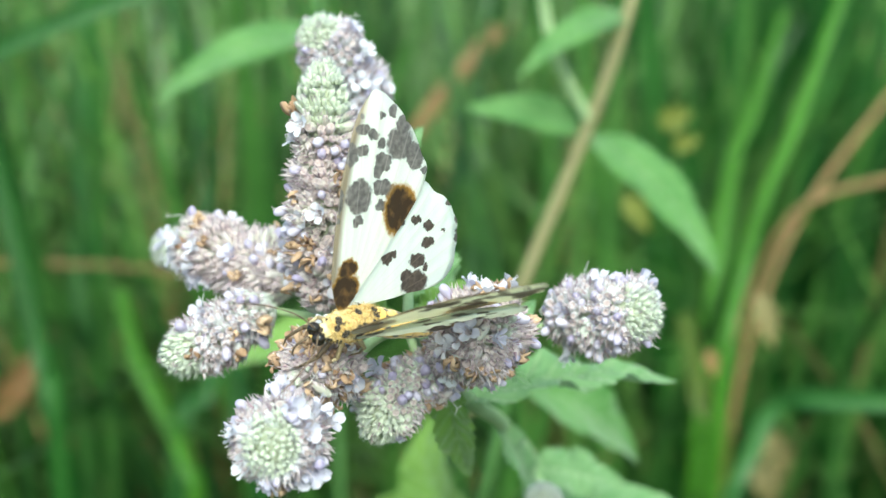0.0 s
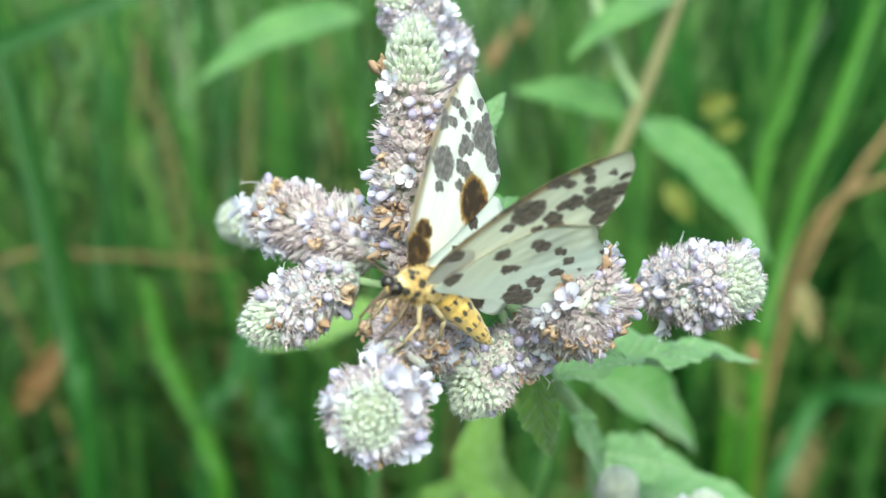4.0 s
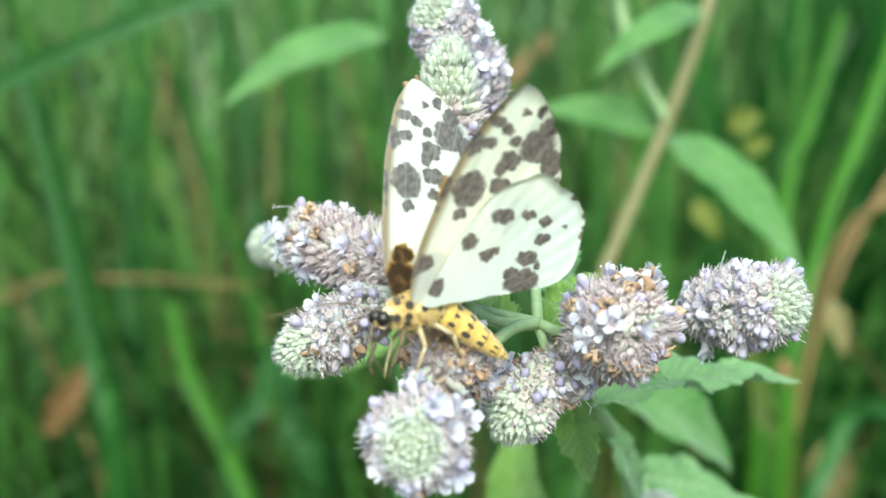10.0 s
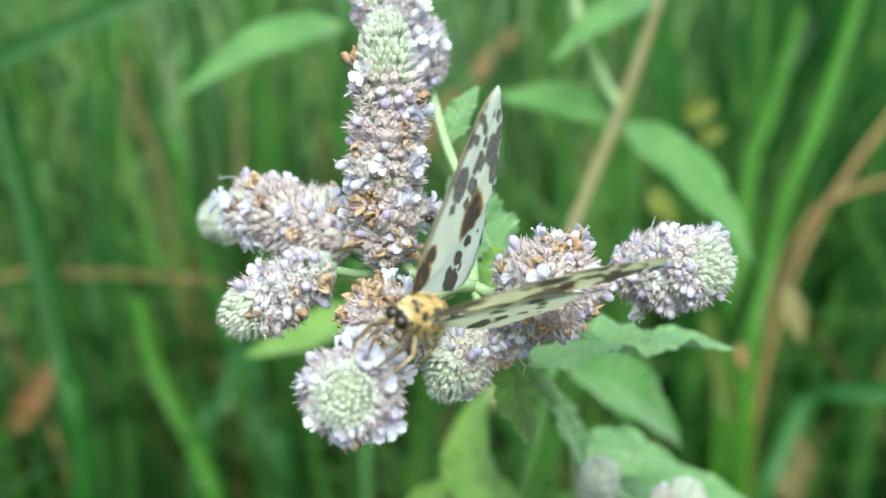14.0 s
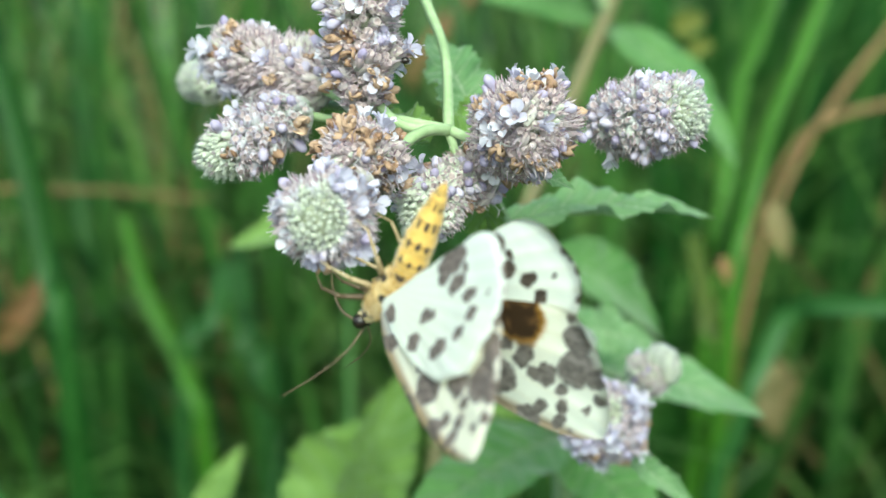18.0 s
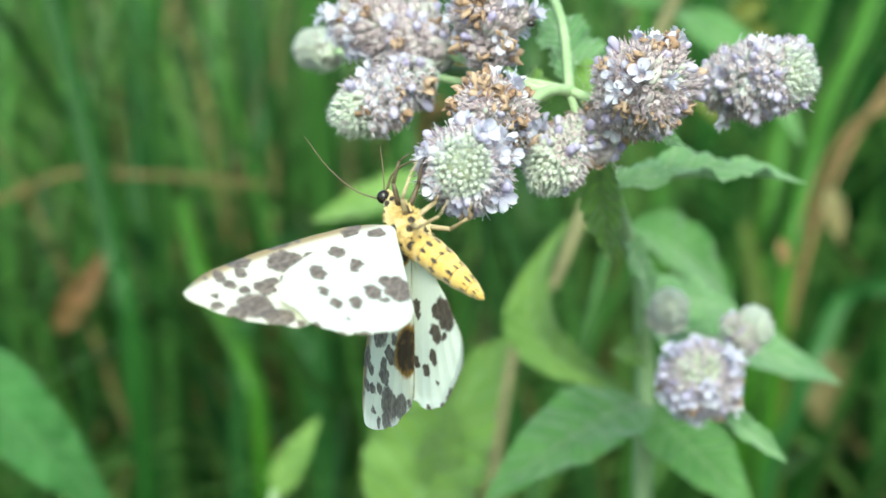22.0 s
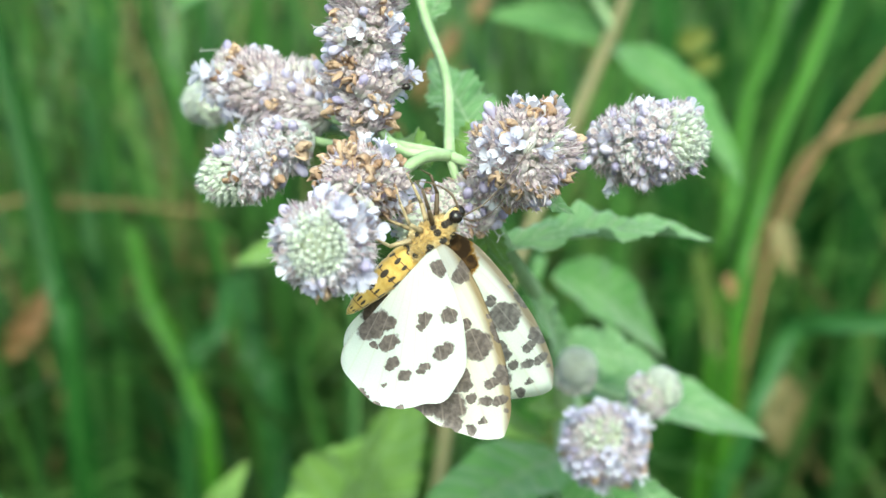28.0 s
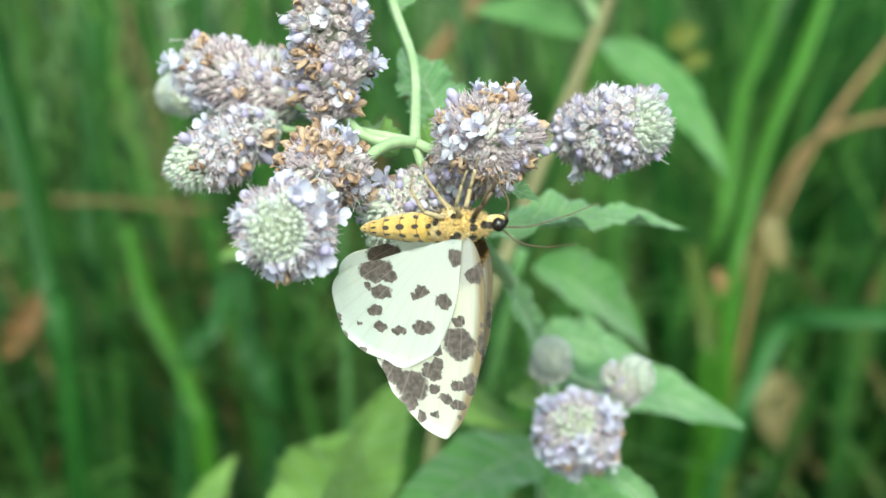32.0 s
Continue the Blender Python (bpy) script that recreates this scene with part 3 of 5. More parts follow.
HEADS = {
    "tall": ((-0.0079, -0.0160, 0.6245), (-0.0078, -0.0133, 0.6512), 0.0039),
    "rear": ((-0.0035, 0.0086, 0.6395), (-0.0108, 0.0045, 0.6525), 0.0038),
    "upper_left": ((-0.0127, -0.0097, 0.6246), (-0.0262, -0.0010, 0.6275), 0.0038),
    "side_bud": ((-0.0285, 0.0165, 0.6198), (-0.0335, 0.0223, 0.6187), 0.0027),
    "lower_left": ((-0.0150, -0.0127, 0.6226), (-0.0257, -0.0180, 0.6178), 0.0031),
    "front": ((-0.0098, -0.0325, 0.6169), (-0.0109, -0.0445, 0.6204), 0.0040),
    "front_whorl": ((-0.0056, -0.0240, 0.6205), (-0.0094, -0.0310, 0.6226), 0.0034),
    "under": ((0.0023, -0.0180, 0.6173), (-0.0030, -0.0260, 0.6132), 0.0030),
    "middle": ((0.0062, -0.0195, 0.6212), (0.0116, -0.0275, 0.6260), 0.0044),
    "middle_whorl": ((0.0036, -0.0165, 0.6160), (0.0062, -0.0185, 0.6175), 0.0029),
    "right": ((0.0182, -0.0107, 0.6211), (0.0280, -0.0186, 0.6243), 0.0041),
    "low": ((0.0226, 0.0105, 0.5728), (0.0220, 0.0020, 0.5793), 0.0048),
    "low_side": ((0.0272, 0.0131, 0.5790), (0.0328, 0.0140, 0.5823), 0.0029),
    "low_bud": ((0.0194, 0.0230, 0.5780), (0.0197, 0.0185, 0.5835), 0.0026),
}
HEAD_MIX = {
    # opened, buds, brown, where the green tip begins, taper, lumps
    "tall": (0.06, 0.10, 0.06, 0.76, 0.22, 0.12), "rear": (0.06, 0.16, 0.01, 0.84, 0.0, 0.12), "upper_left": (0.05, 0.12, 0.05, 0.98, 0.0, 0.22), "side_bud": (0.0, 0.05, 0.0, 0.1, 0.0, 0.05),
    "lower_left": (0.02, 0.17, 0.02, 0.74, 0.0, 0.18), "front": (0.05, 0.14, 0.02, 0.86, 0.0, 0.10), "front_whorl": (0.06, 0.06, 0.28, 0.99, 0.0, 0.22), "under": (0.02, 0.16, 0.03, 0.74, 0.0, 0.16),
    "middle": (0.07, 0.12, 0.10, 0.99, 0.0, 0.24), "middle_whorl": (0.02, 0.08, 0.12, 0.99, 0.0, 0.2), "right": (0.03, 0.28, 0.0, 0.86, 0.0, 0.10), "low": (0.10, 0.30, 0.05, 0.985, 0.0, 0.15),
    "low_side": (0.0, 0.2, 0.0, 0.45, 0.0, 0.1), "low_bud": (0.0, 0.12, 0.0, 0.25, 0.0, 0.1),
}
HEAD_LABELS = {"tall": "tall upright lilac flower spike with a green tip", "front": "rounded flower spike with a pale green tip", "middle": "flower whorl with brown withered and white open florets", "side_bud": "closed pale green spike tip", "low_bud": "small pale green budding spike"}
for n, (kind, (b, t, r)) in enumerate(HEADS.items()):
    o, bu, br, g, taper, lumps = HEAD_MIX[kind]
    flower_head(mint, b, t, r, 100 + n, o, bu, br, g, 12 if kind in ("front", "right", "low") else 7, HEAD_LABELS.get(kind, "lilac mint flower spike"), CALYX if kind in ("tall", "upper_left", "middle", "front_whorl", "middle_whorl") else CALYX_PALE if kind in ("front", "lower_left", "right") else CALYX_GREEN if kind in ("low_bud", "low_side", "side_bud", "under") else CALYX_LILAC, taper, lumps, 0.8 if kind in ("side_bud", "low_bud", "low_side") else 1.0)
BRANCHES = [
    ([NODE, (-0.004, -0.0165, 0.6222), (-0.0079, -0.0156, 0.6262)], 0.00055),
    ([NODE, (0.0008, -0.004, 0.6275), (-0.0018, 0.0050, 0.6330), (-0.0038, 0.0086, 0.6405)], 0.00055),
    ([NODE, (-0.006, -0.014, 0.6226), (-0.0130, -0.0098, 0.6246)], 0.00055),
    ([(-0.006, -0.014, 0.6226), (-0.0105, -0.0120, 0.6215), (-0.0150, -0.0125, 0.6224)], 0.0005),
    ([NODE, (-0.0015, -0.0200, 0.6222), (-0.0045, -0.0245, 0.6210), (-0.0096, -0.0330, 0.6176)], 0.0006),
    ([NODE, (0.0020, -0.0172, 0.6190), (0.0022, -0.0182, 0.6172)], 0.0005),
    ([NODE, (0.0035, -0.0176, 0.6210), (0.0065, -0.0200, 0.6214)], 0.00055),
    ([(0.0042, -0.0105, 0.6155), (0.0100, -0.0135, 0.6165), (0.0182, -0.0105, 0.6210)], 0.00055),
    ([(0.0196, 0.0500, 0.5715), (0.0218, 0.0300, 0.5690), (0.0226, 0.0110, 0.5738)], 0.0006),
    ([(0.0196, 0.0500, 0.5715), (0.0240, 0.0300, 0.5735), (0.0274, 0.0131, 0.5790)], 0.00055),
    ([(0.0188, 0.0462, 0.5757), (0.0190, 0.0330, 0.5755), (0.0192, 0.0228, 0.5790)], 0.00055),
    ([(-0.006, -0.014, 0.6226), (-0.0160, 0.0020, 0.6205), (-0.0245, 0.0120, 0.6195), (-0.0292, 0.0172, 0.6198)], 0.00055),
]
for pts, r in BRANCHES:
    stem_part(mint, pts, [r * 1.15, *[r] * (len(pts) - 1)], name="branch")
MINT_LEAVES = [
    # base, tip, width, face, material, cup
    ((0.0080, 0.0020, 0.6060), (0.0377, 0.0176, 0.6025), 0.0086, (-0.1, -0.22, 0.97), LEAF_GREY, 0.5),
    ((0.0050, -0.0080, 0.6130), (0.0084, -0.0010, 0.5950), 0.0056, (-0.3, -1, 0.8), LEAF_PALE, 0.5),
    ((0.0047, 0.0022, 0.6186), (-0.0011, 0.0095, 0.6275), 0.009, (0.5, -1, 0.4), LEAF_GREY, 0.3),
    ((-0.0020, 0.0051, 0.6320), (0.0024, 0.0093, 0.6387), 0.0042, (-0.4, -1, 0.4), LEAF_GREY, 0.4),
    ((0.0208, 0.0540, 0.5655), (0.0569, 0.0563, 0.5541), 0.013, (0, -0.5, 1), LEAF_GREY, 0.3),
    ((0.0195, 0.0490, 0.5730), (0.0354, 0.0448, 0.5711), 0.009, (0, -0.8, 1), LEAF_GREY, 0.3),
    ((0.0218, 0.0575, 0.5505), (-0.0066, 0.0193, 0.5512), 0.016, (-0.1, -0.6, 0.9), LEAF, 0.3),
    ((0.0222, 0.0580, 0.5480), (0.0382, 0.0368, 0.5383), 0.0145, (0.2, -0.8, 0.7), LEAF, 0.25),
    ((0.0253, 0.0066, 0.5710), (0.0355, 0.0062, 0.5634), 0.0038, (0, -0.7, 0.7), LEAF_GREY, 0.6),
    ((0.0210, 0.0555, 0.5590), (0.0147, 0.0478, 0.5623), 0.006, (0.1, -0.9, 0.5), LEAF_PALE, 0.5),
    ((0.0020, -0.0120, 0.6190), (0.0085, -0.0050, 0.6235), 0.006, (0, -0.9, 0.7), LEAF_PALE, 0.3),
    ((-0.0010, -0.0140, 0.6200), (-0.0075, -0.0040, 0.6205), 0.006, (0, -0.7, 0.9), LEAF_PALE, 0.3),
    ((0.0100, -0.0130, 0.6165), (0.0160, -0.0060, 0.6215), 0.004, (0, -0.9, 0.5), LEAF_GREY, 0.3),
    ((0.0132, 0.0270, 0.5910), (0.0200, 0.0330, 0.5750), 0.0048, (0.6, -0.8, 0.4), LEAF_GREY, 0.4),
    ((0.0085, -0.0120, 0.6165), (0.0150, -0.0160, 0.6150), 0.0035, (0, -0.5, 0.9), LEAF_GREY, 0.4),
]
for n, (b, t, w, face, mat, cup) in enumerate(MINT_LEAVES):
    part("leaf", leaf_mesh(b, t, w, face, mat, 0.10, cup, 15, 0.04 if n in (4, 6, 7) else 0.11, 0.10 if n in (4, 6, 7) else 0.26, n, None, 0.5 if n == 0 else 0.18), mint, "yellow-tipped drooping leaf" if n == 1 else "downy grey-green toothed leaf")

# ---- leafy shoots behind ----
shoot = thing("mint_shoot", "leafy green mint shoot with broad toothed leaves, one chewed", "plant")
stem_part(shoot, [(0.02, 0.11, 0.0), (0.012, 0.10, 0.35), (0.004, 0.092, 0.50), (0.012, 0.082, 0.545), (0.018, 0.078, 0.578)], [0.002, 0.0018, 0.0016, 0.0014, 0.0012], STEM_DARK)
SHOOT_LEAVES = [
    ((-0.0225, 0.0822, 0.5034), (-0.0025, 0.0920, 0.5462), 0.029, (-0.4, -1, 0.4), LEAF_PALE, (0.55, 0.9, 1, 0.5)),
    ((0.0186, 0.0704, 0.5448), (0.0091, 0.0808, 0.5755), 0.0125, (-0.5, -1, 0.35), LEAF_PALE, None),
    ((-0.0151, 0.0866, 0.5116), (-0.0097, 0.0772, 0.5464), 0.010, (0.1, -1, 0.3), LEAF_PALE, (0.5, 0.9, -1, 0.5)),
    ((-0.0194, 0.1175, 0.5730), (-0.0440, 0.1142, 0.5644), 0.0095, (-0.2, -0.7, 0.8), LEAF_PALE, None),
    ((0.0213, 0.0768, 0.5754), (0.0449, 0.0909, 0.5531), 0.014, (0.2, -0.7, 0.8), LEAF, None),
]
for n, (b, t, w, face, mat, bite) in enumerate(SHOOT_LEAVES):
    part("leaf", leaf_mesh(b, t, w, face, mat, 0.1, 0.4, 13, 0.05, 0.10, 40 + n, bite, 0.06, 0.38 if n == 1 else 0.06), shoot)

shoot_b = thing("mint_shoot", "unbudded mint stem, purplish brown, with paired drooping leaves", "plant")
stem_part(shoot_b, [(-0.05, 0.22, 0.0), (0.0, 0.19, 0.48), (0.0134, 0.1797, 0.5255), (0.0261, 0.1805, 0.5614), (0.0410, 0.1777, 0.6026), (0.0486, 0.1754, 0.6285), (0.053, 0.1754, 0.65)], [0.0016, 0.0014, 0.0014, 0.0016, 0.0017, 0.0015, 0.0014], STEM_BROWN)
stem_part(shoot_b, [(0.0410, 0.1777, 0.6026), (0.0355, 0.176, 0.612), (0.0301, 0.1740, 0.6240), (0.027, 0.172, 0.640)], [0.0015, 0.0013, 0.0013, 0.0012], STEM, "branch")
for n, (b, t, w, face) in enumerate([
    ((0.0410, 0.1777, 0.6026), (0.0108, 0.1742, 0.6081), 0.0105, (-0.2, -0.8, 0.6)),
    ((0.0431, 0.1778, 0.6026), (0.0718, 0.1530, 0.5739), 0.0150, (0.3, -0.7, 0.7)),
    ((0.0493, 0.1767, 0.6324), (0.0223, 0.1572, 0.6205), 0.0095, (-0.2, -0.7, 0.7)),
]):
    part("leaf", leaf_mesh(b, t, w, face, LEAF, 0.25, 0.2, 14, 0.05, 0.08, 60 + n), shoot_b)

shoot_c = thing("mint_shoot", "pale green mint stem with one long pointed leaf", "plant")
stem_part(shoot_c, [(-0.03, 0.27, 0.0), (-0.027, 0.235, 0.50), (-0.0280, 0.2201, 0.5875), (-0.0277, 0.2034, 0.6247), (-0.0309, 0.2144, 0.6500)], [0.0014, 0.0013, 0.0013, 0.0014, 0.0014], STEM_DARK)
part("leaf", leaf_mesh((-0.0277, 0.2004, 0.6247), (-0.0683, 0.1849, 0.6088), 0.0135, (-0.1, -0.6, 0.8), LEAF, 0.25, 0.2, 14, 0.05, 0.06, 71), shoot_c)

shoot_d = thing("leafy_shoot", "low green shoot with small upright leaves", "plant")
stem_part(shoot_d, [(-0.06, 0.14, 0.0), (-0.057, 0.125, 0.40), (-0.0553, 0.1222, 0.4940)], [0.0015, 0.0013, 0.001])
part("leaf", leaf_mesh((-0.0553, 0.1222, 0.4930), (-0.0448, 0.1276, 0.5110), 0.0085, (-0.3, -1, 0.3), LEAF_PALE, 0.1, 0.3, 10, 0.05, 0.1, 81), shoot_d)
part("leaf", leaf_mesh((-0.0556, 0.1230, 0.4700), (-0.0700, 0.1150, 0.4900), 0.0085, (-0.3, -1, 0.5), LEAF_PALE, 0.1, 0.3, 10, 0.05, 0.1, 82), shoot_d)

shoot_e = thing("mint_shoot", "leaning green mint shoot with a broad toothed leaf", "plant")
stem_part(shoot_e, [(-0.16, 0.16, 0.0), (-0.135, 0.125, 0.40), (-0.122, 0.106, 0.536), (-0.124, 0.104, 0.58)], [0.0018, 0.0016, 0.0013, 0.001])
part("leaf", leaf_mesh((-0.1215, 0.1055, 0.5380), (-0.0853, 0.0926, 0.5030), 0.019, (-0.1, -0.8, 0.6), LEAF_DEEP, 0.2, 0.2, 14, 0.05, 0.15, 84), shoot_e)
part("leaf", leaf_mesh((-0.1225, 0.1055, 0.5500), (-0.1530, 0.1000, 0.5400), 0.012, (-0.2, -0.8, 0.6), LEAF_DEEP, 0.2, 0.2, 14, 0.05, 0.15, 85), shoot_e)


# ---- single blades, twigs and dry leaves that stand out ----
def strip_thing(name, points, widths, mat, label, category, face=(0, -1, 0.2)):
    line = smooth_line([(*p, w) for p, w in zip(points, widths)], 6)
    verts, faces = [], []
    for i, row in enumerate(line):
        d = line[min(i + 1, len(line) - 1), :3] - line[max(i - 1, 0), :3]
        d /= np.linalg.norm(d)
        s = np.cross(np.array(face, float), d)
        s /= np.linalg.norm(s)
        k = np.cross(d, s)
        for q, h in ((-1, 0), (-0.4, 0.25), (0, 0.34), (0.4, 0.25), (1, 0)):
            verts.append(row[:3] + s * q * row[3] / 2 - k * h * row[3] / 2)
    n = 5
    for i in range(len(line) - 1):
        for j in range(n - 1):
            a = i * n + j
            faces.append((a, a + 1, a + n + 1, a + n))
    ob = thing(name, label, category, "grass blades")
    part("blade", mesh_of("blade", verts, faces, [mat]), ob)
    keel = line[:, :3] + np.array([verts[n * i + 2] - line[i, :3] for i in range(len(line))])
    v, f = tube(list(keel), [max(0.0001, w * 0.05) for w in line[:, 3]], 5, 1)
    part("midrib", mesh_of("midrib", v, f, [MIDRIB]), ob, "pale midrib")
    return ob


strip_thing("grass_blade", [(0.075, 0.235, 0.0), (0.082, 0.22, 0.40), (0.0898, 0.2167, 0.4724), (0.0973, 0.2228, 0.4910), (0.1049, 0.2273, 0.5050), (0.1172, 0.2190, 0.5110), (0.16, 0.205, 0.511), (0.24, 0.19, 0.485)], [0.005, 0.0055, 0.0055, 0.0058, 0.006, 0.0062, 0.005, 0.001], GRASS_BLUE, "bluish green grass blade folded over sideways", "grass")
strip_thing("grass_blade", [(-0.085, 0.36, 0.0), (-0.098, 0.375, 0.36), (-0.1044, 0.3838, 0.4084), (-0.1251, 0.3969, 0.4497), (-0.1332, 0.4061, 0.4791)], [0.006, 0.007, 0.0075, 0.0075, 0.0055], GRASS_BRIGHT, "fresh green grass stalk with a cut top", "grass")
part("leaf", leaf_mesh((0.1598, 0.4553, 0.3909), (0.1700, 0.4433, 0.3453), 0.025, (-0.3, -1, 0.2), DRY_YELLOW, 0.2, 0.4, 8, 0.03, 0.12, 91), thing("dry_leaf", "withered yellow-brown leaf hanging in the grass", "leaf"))
part("leaf", leaf_mesh((-0.2018, 0.4327, 0.4051), (-0.1756, 0.4427, 0.4450), 0.014, (0.3, -1, 0.2), DRY, 0.2, 0.4, 8, 0.03, 0.12, 92), thing("dry_leaf", "curled orange-brown dead leaf among grass stalks", "leaf"))
for pts in ([(0.10, 0.39, 0.0), (0.125, 0.40, 0.36), (0.1450, 0.4082, 0.4852), (0.1985, 0.4501, 0.5515), (0.23, 0.46, 0.58)], [(0.13, 0.42, 0.44), (0.1534, 0.4158, 0.5094), (0.2016, 0.4213, 0.5268), (0.26, 0.43, 0.54)]):
    tw = thing("dry_stalk", "dry reddish brown stalk leaning through the grass", "stalk")
    stem_part(tw, pts, [0.0017] * len(pts), STALK, "stalk")


# single blades that stand out of the meadow, from the ground up
for mat, label, width, points in (
    (GRASS_BRIGHT, "bright green grass blade leaning outward", 0.0050, [(0.102, 0.318, 0.0), (0.102, 0.298, 0.435), (0.115, 0.324, 0.521), (0.133, 0.338, 0.569), (0.152, 0.354, 0.620)]),
    (GRASS_BRIGHT, "bright green grass blade leaning outward", 0.0060, [(0.117, 0.427, 0.0), (0.117, 0.407, 0.380), (0.131, 0.446, 0.509), (0.143, 0.457, 0.547), (0.157, 0.470, 0.590)]),
    (GRASS_DEEP, "dark green slanting grass blade", 0.0077, [(-0.126, 0.297, 0.0), (-0.126, 0.277, 0.443), (-0.134, 0.292, 0.492), (-0.145, 0.306, 0.539), (-0.162, 0.325, 0.602)]),
    (GRASS_DEEP, "broad dark green upright blade", 0.0135, [(-0.172, 0.495, 0.0), (-0.172, 0.475, 0.339), (-0.175, 0.517, 0.479), (-0.176, 0.551, 0.593)]),
    (GRASS_BLUE, "broad bluish green grass blade", 0.0117, [(-0.079, 0.460, 0.0), (-0.079, 0.440, 0.357), (-0.090, 0.454, 0.403), (-0.096, 0.467, 0.449)]),
    (GRASS_BLUE, "pale bluish green grass blade", 0.0077, [(-0.110, 0.406, 0.0), (-0.110, 0.386, 0.386), (-0.097, 0.400, 0.435), (-0.091, 0.408, 0.460)]),
    (GRASS_DEEP, "dark green upright grass blade", 0.0129, [(-0.124, 0.616, 0.0), (-0.124, 0.596, 0.390), (-0.133, 0.628, 0.498), (-0.155, 0.653, 0.582)]),
    (STRAW_GREEN, "yellowing upright grass blade", 0.0080, [(0.115, 0.362, 0.0), (0.115, 0.342, 0.408), (0.108, 0.355, 0.450), (0.101, 0.365, 0.484)]),
):
    strip_thing("grass_blade", points, [width * 0.7, *[width] * (len(points) - 2), width * 0.7], mat, label, "grass")
# dark green blades, most added to stand in for shaded gaps here
far_side = random.Random(31)
for _ in range(58):
    x, y, lean = far_side.uniform(0.13, 0.36), far_side.uniform(0.50, 0.78), far_side.uniform(-0.06, 0.09)
    width = far_side.uniform(0.009, 0.019)
    tall = far_side.uniform(0.52, 0.68)
    strip_thing("grass_blade", [(x, y, 0.0), (x + 0.2 * lean, y, 0.5 * tall), (x + 0.6 * lean, y + 0.01, 0.8 * tall), (x + lean, y + 0.02, tall)], [width * 0.7, width, width, width * 0.2], GRASS_DEEP, "dark green upright grass blade", "grass")
strip_thing("grass_blade", [(-0.44, 0.27, 0.0), (-0.37, 0.26, 0.40), (-0.25, 0.262, 0.555), (-0.144, 0.262, 0.600), (-0.083, 0.269, 0.623), (0.0, 0.28, 0.640)], [0.006, 0.006, 0.006, 0.006, 0.005, 0.002], GRASS_BLUE, "pale green grass blade arching across", "grass")
stem_part(thing("dry_stalk", "thin dry brown stalk lying across the grass", "stalk"), [(-0.34, 0.42, 0.0), (-0.30, 0.42, 0.40), (-0.204, 0.413, 0.480), (-0.154, 0.415, 0.487), (-0.098, 0.415, 0.483)], [0.0014, 0.0013, 0.0012, 0.001, 0.0006], STALK, "stalk")

# small withered leaves caught in the grass, and a stalk behind the spikes
for n, (b, t, w, mat, label) in enumerate((
    ((0.0708, 0.2603, 0.5840), (0.0809, 0.2616, 0.5876), 0.0085, STRAW_GREEN_LEAF, "small yellowed leaf caught in the grass"),
    ((0.0605, 0.2537, 0.5627), (0.0684, 0.2507, 0.5521), 0.0075, STRAW_GREEN_LEAF, "small yellowed leaf caught in the grass"),
    ((0.1068, 0.2673, 0.5269), (0.1117, 0.2615, 0.5098), 0.0080, DRY_YELLOW, "small pale withered leaf in the grass"),
    ((0.0850, 0.2335, 0.5204), (0.0871, 0.2308, 0.5124), 0.0045, DRY, "tiny reddish brown dead leaf"),
    ((0.0743, 0.2533, 0.5784), (0.0827, 0.2542, 0.5811), 0.0060, STRAW_GREEN_LEAF, "small yellowed leaf caught in the grass"),
)):
    part("leaf", leaf_mesh(b, t, w, (0.1, -1, 0.3), mat, 0.15, 0.3, 8, 0.03, 0.12, 95 + n), thing("dry_leaf", label, "leaf", "withered leaves"))
stem_part(thing("dry_stalk", "dull brown broken stalk behind the flower spikes", "stalk"), [(0.0313, 0.5398, 0.5705), (0.0229, 0.5368, 0.5608), (-0.0057, 0.5261, 0.5271), (-0.0226, 0.5356, 0.4905), (-0.0393, 0.5605, 0.4364), (-0.10, 0.62, 0.0)], [0.0045, 0.0045, 0.0042, 0.004, 0.0035, 0.003], STALK, "stalk")


# ---- the moth: +x to its head, +y to its left, +z its back ----
S = 1.12 * MM
FOREWING = [(0.0, -0.5), (0.3, 0.6), (3.0, 1.4), (7.3, 1.25), (12.2, 0.5), (16.6, -1.0), (18.7, -2.5), (19.2, -3.5), (18.1, -5.5), (15.2, -8.2), (11.7, -9.7), (8.0, -7.6), (4.0, -4.0), (1.0, -1.4)]
HINDWING = [(0.2, -0.4), (2.5, -1.0), (6.3, -2.7), (10.0, -5.6), (11.2, -8.6), (10.75, -10.4), (9.7, -12.1), (8.1, -14.1), (6.3, -14.4), (4.2, -14.6), (1.5, -13.0), (0.7, -8.2), (0.1, -3.0), (-0.1, -1.0)]
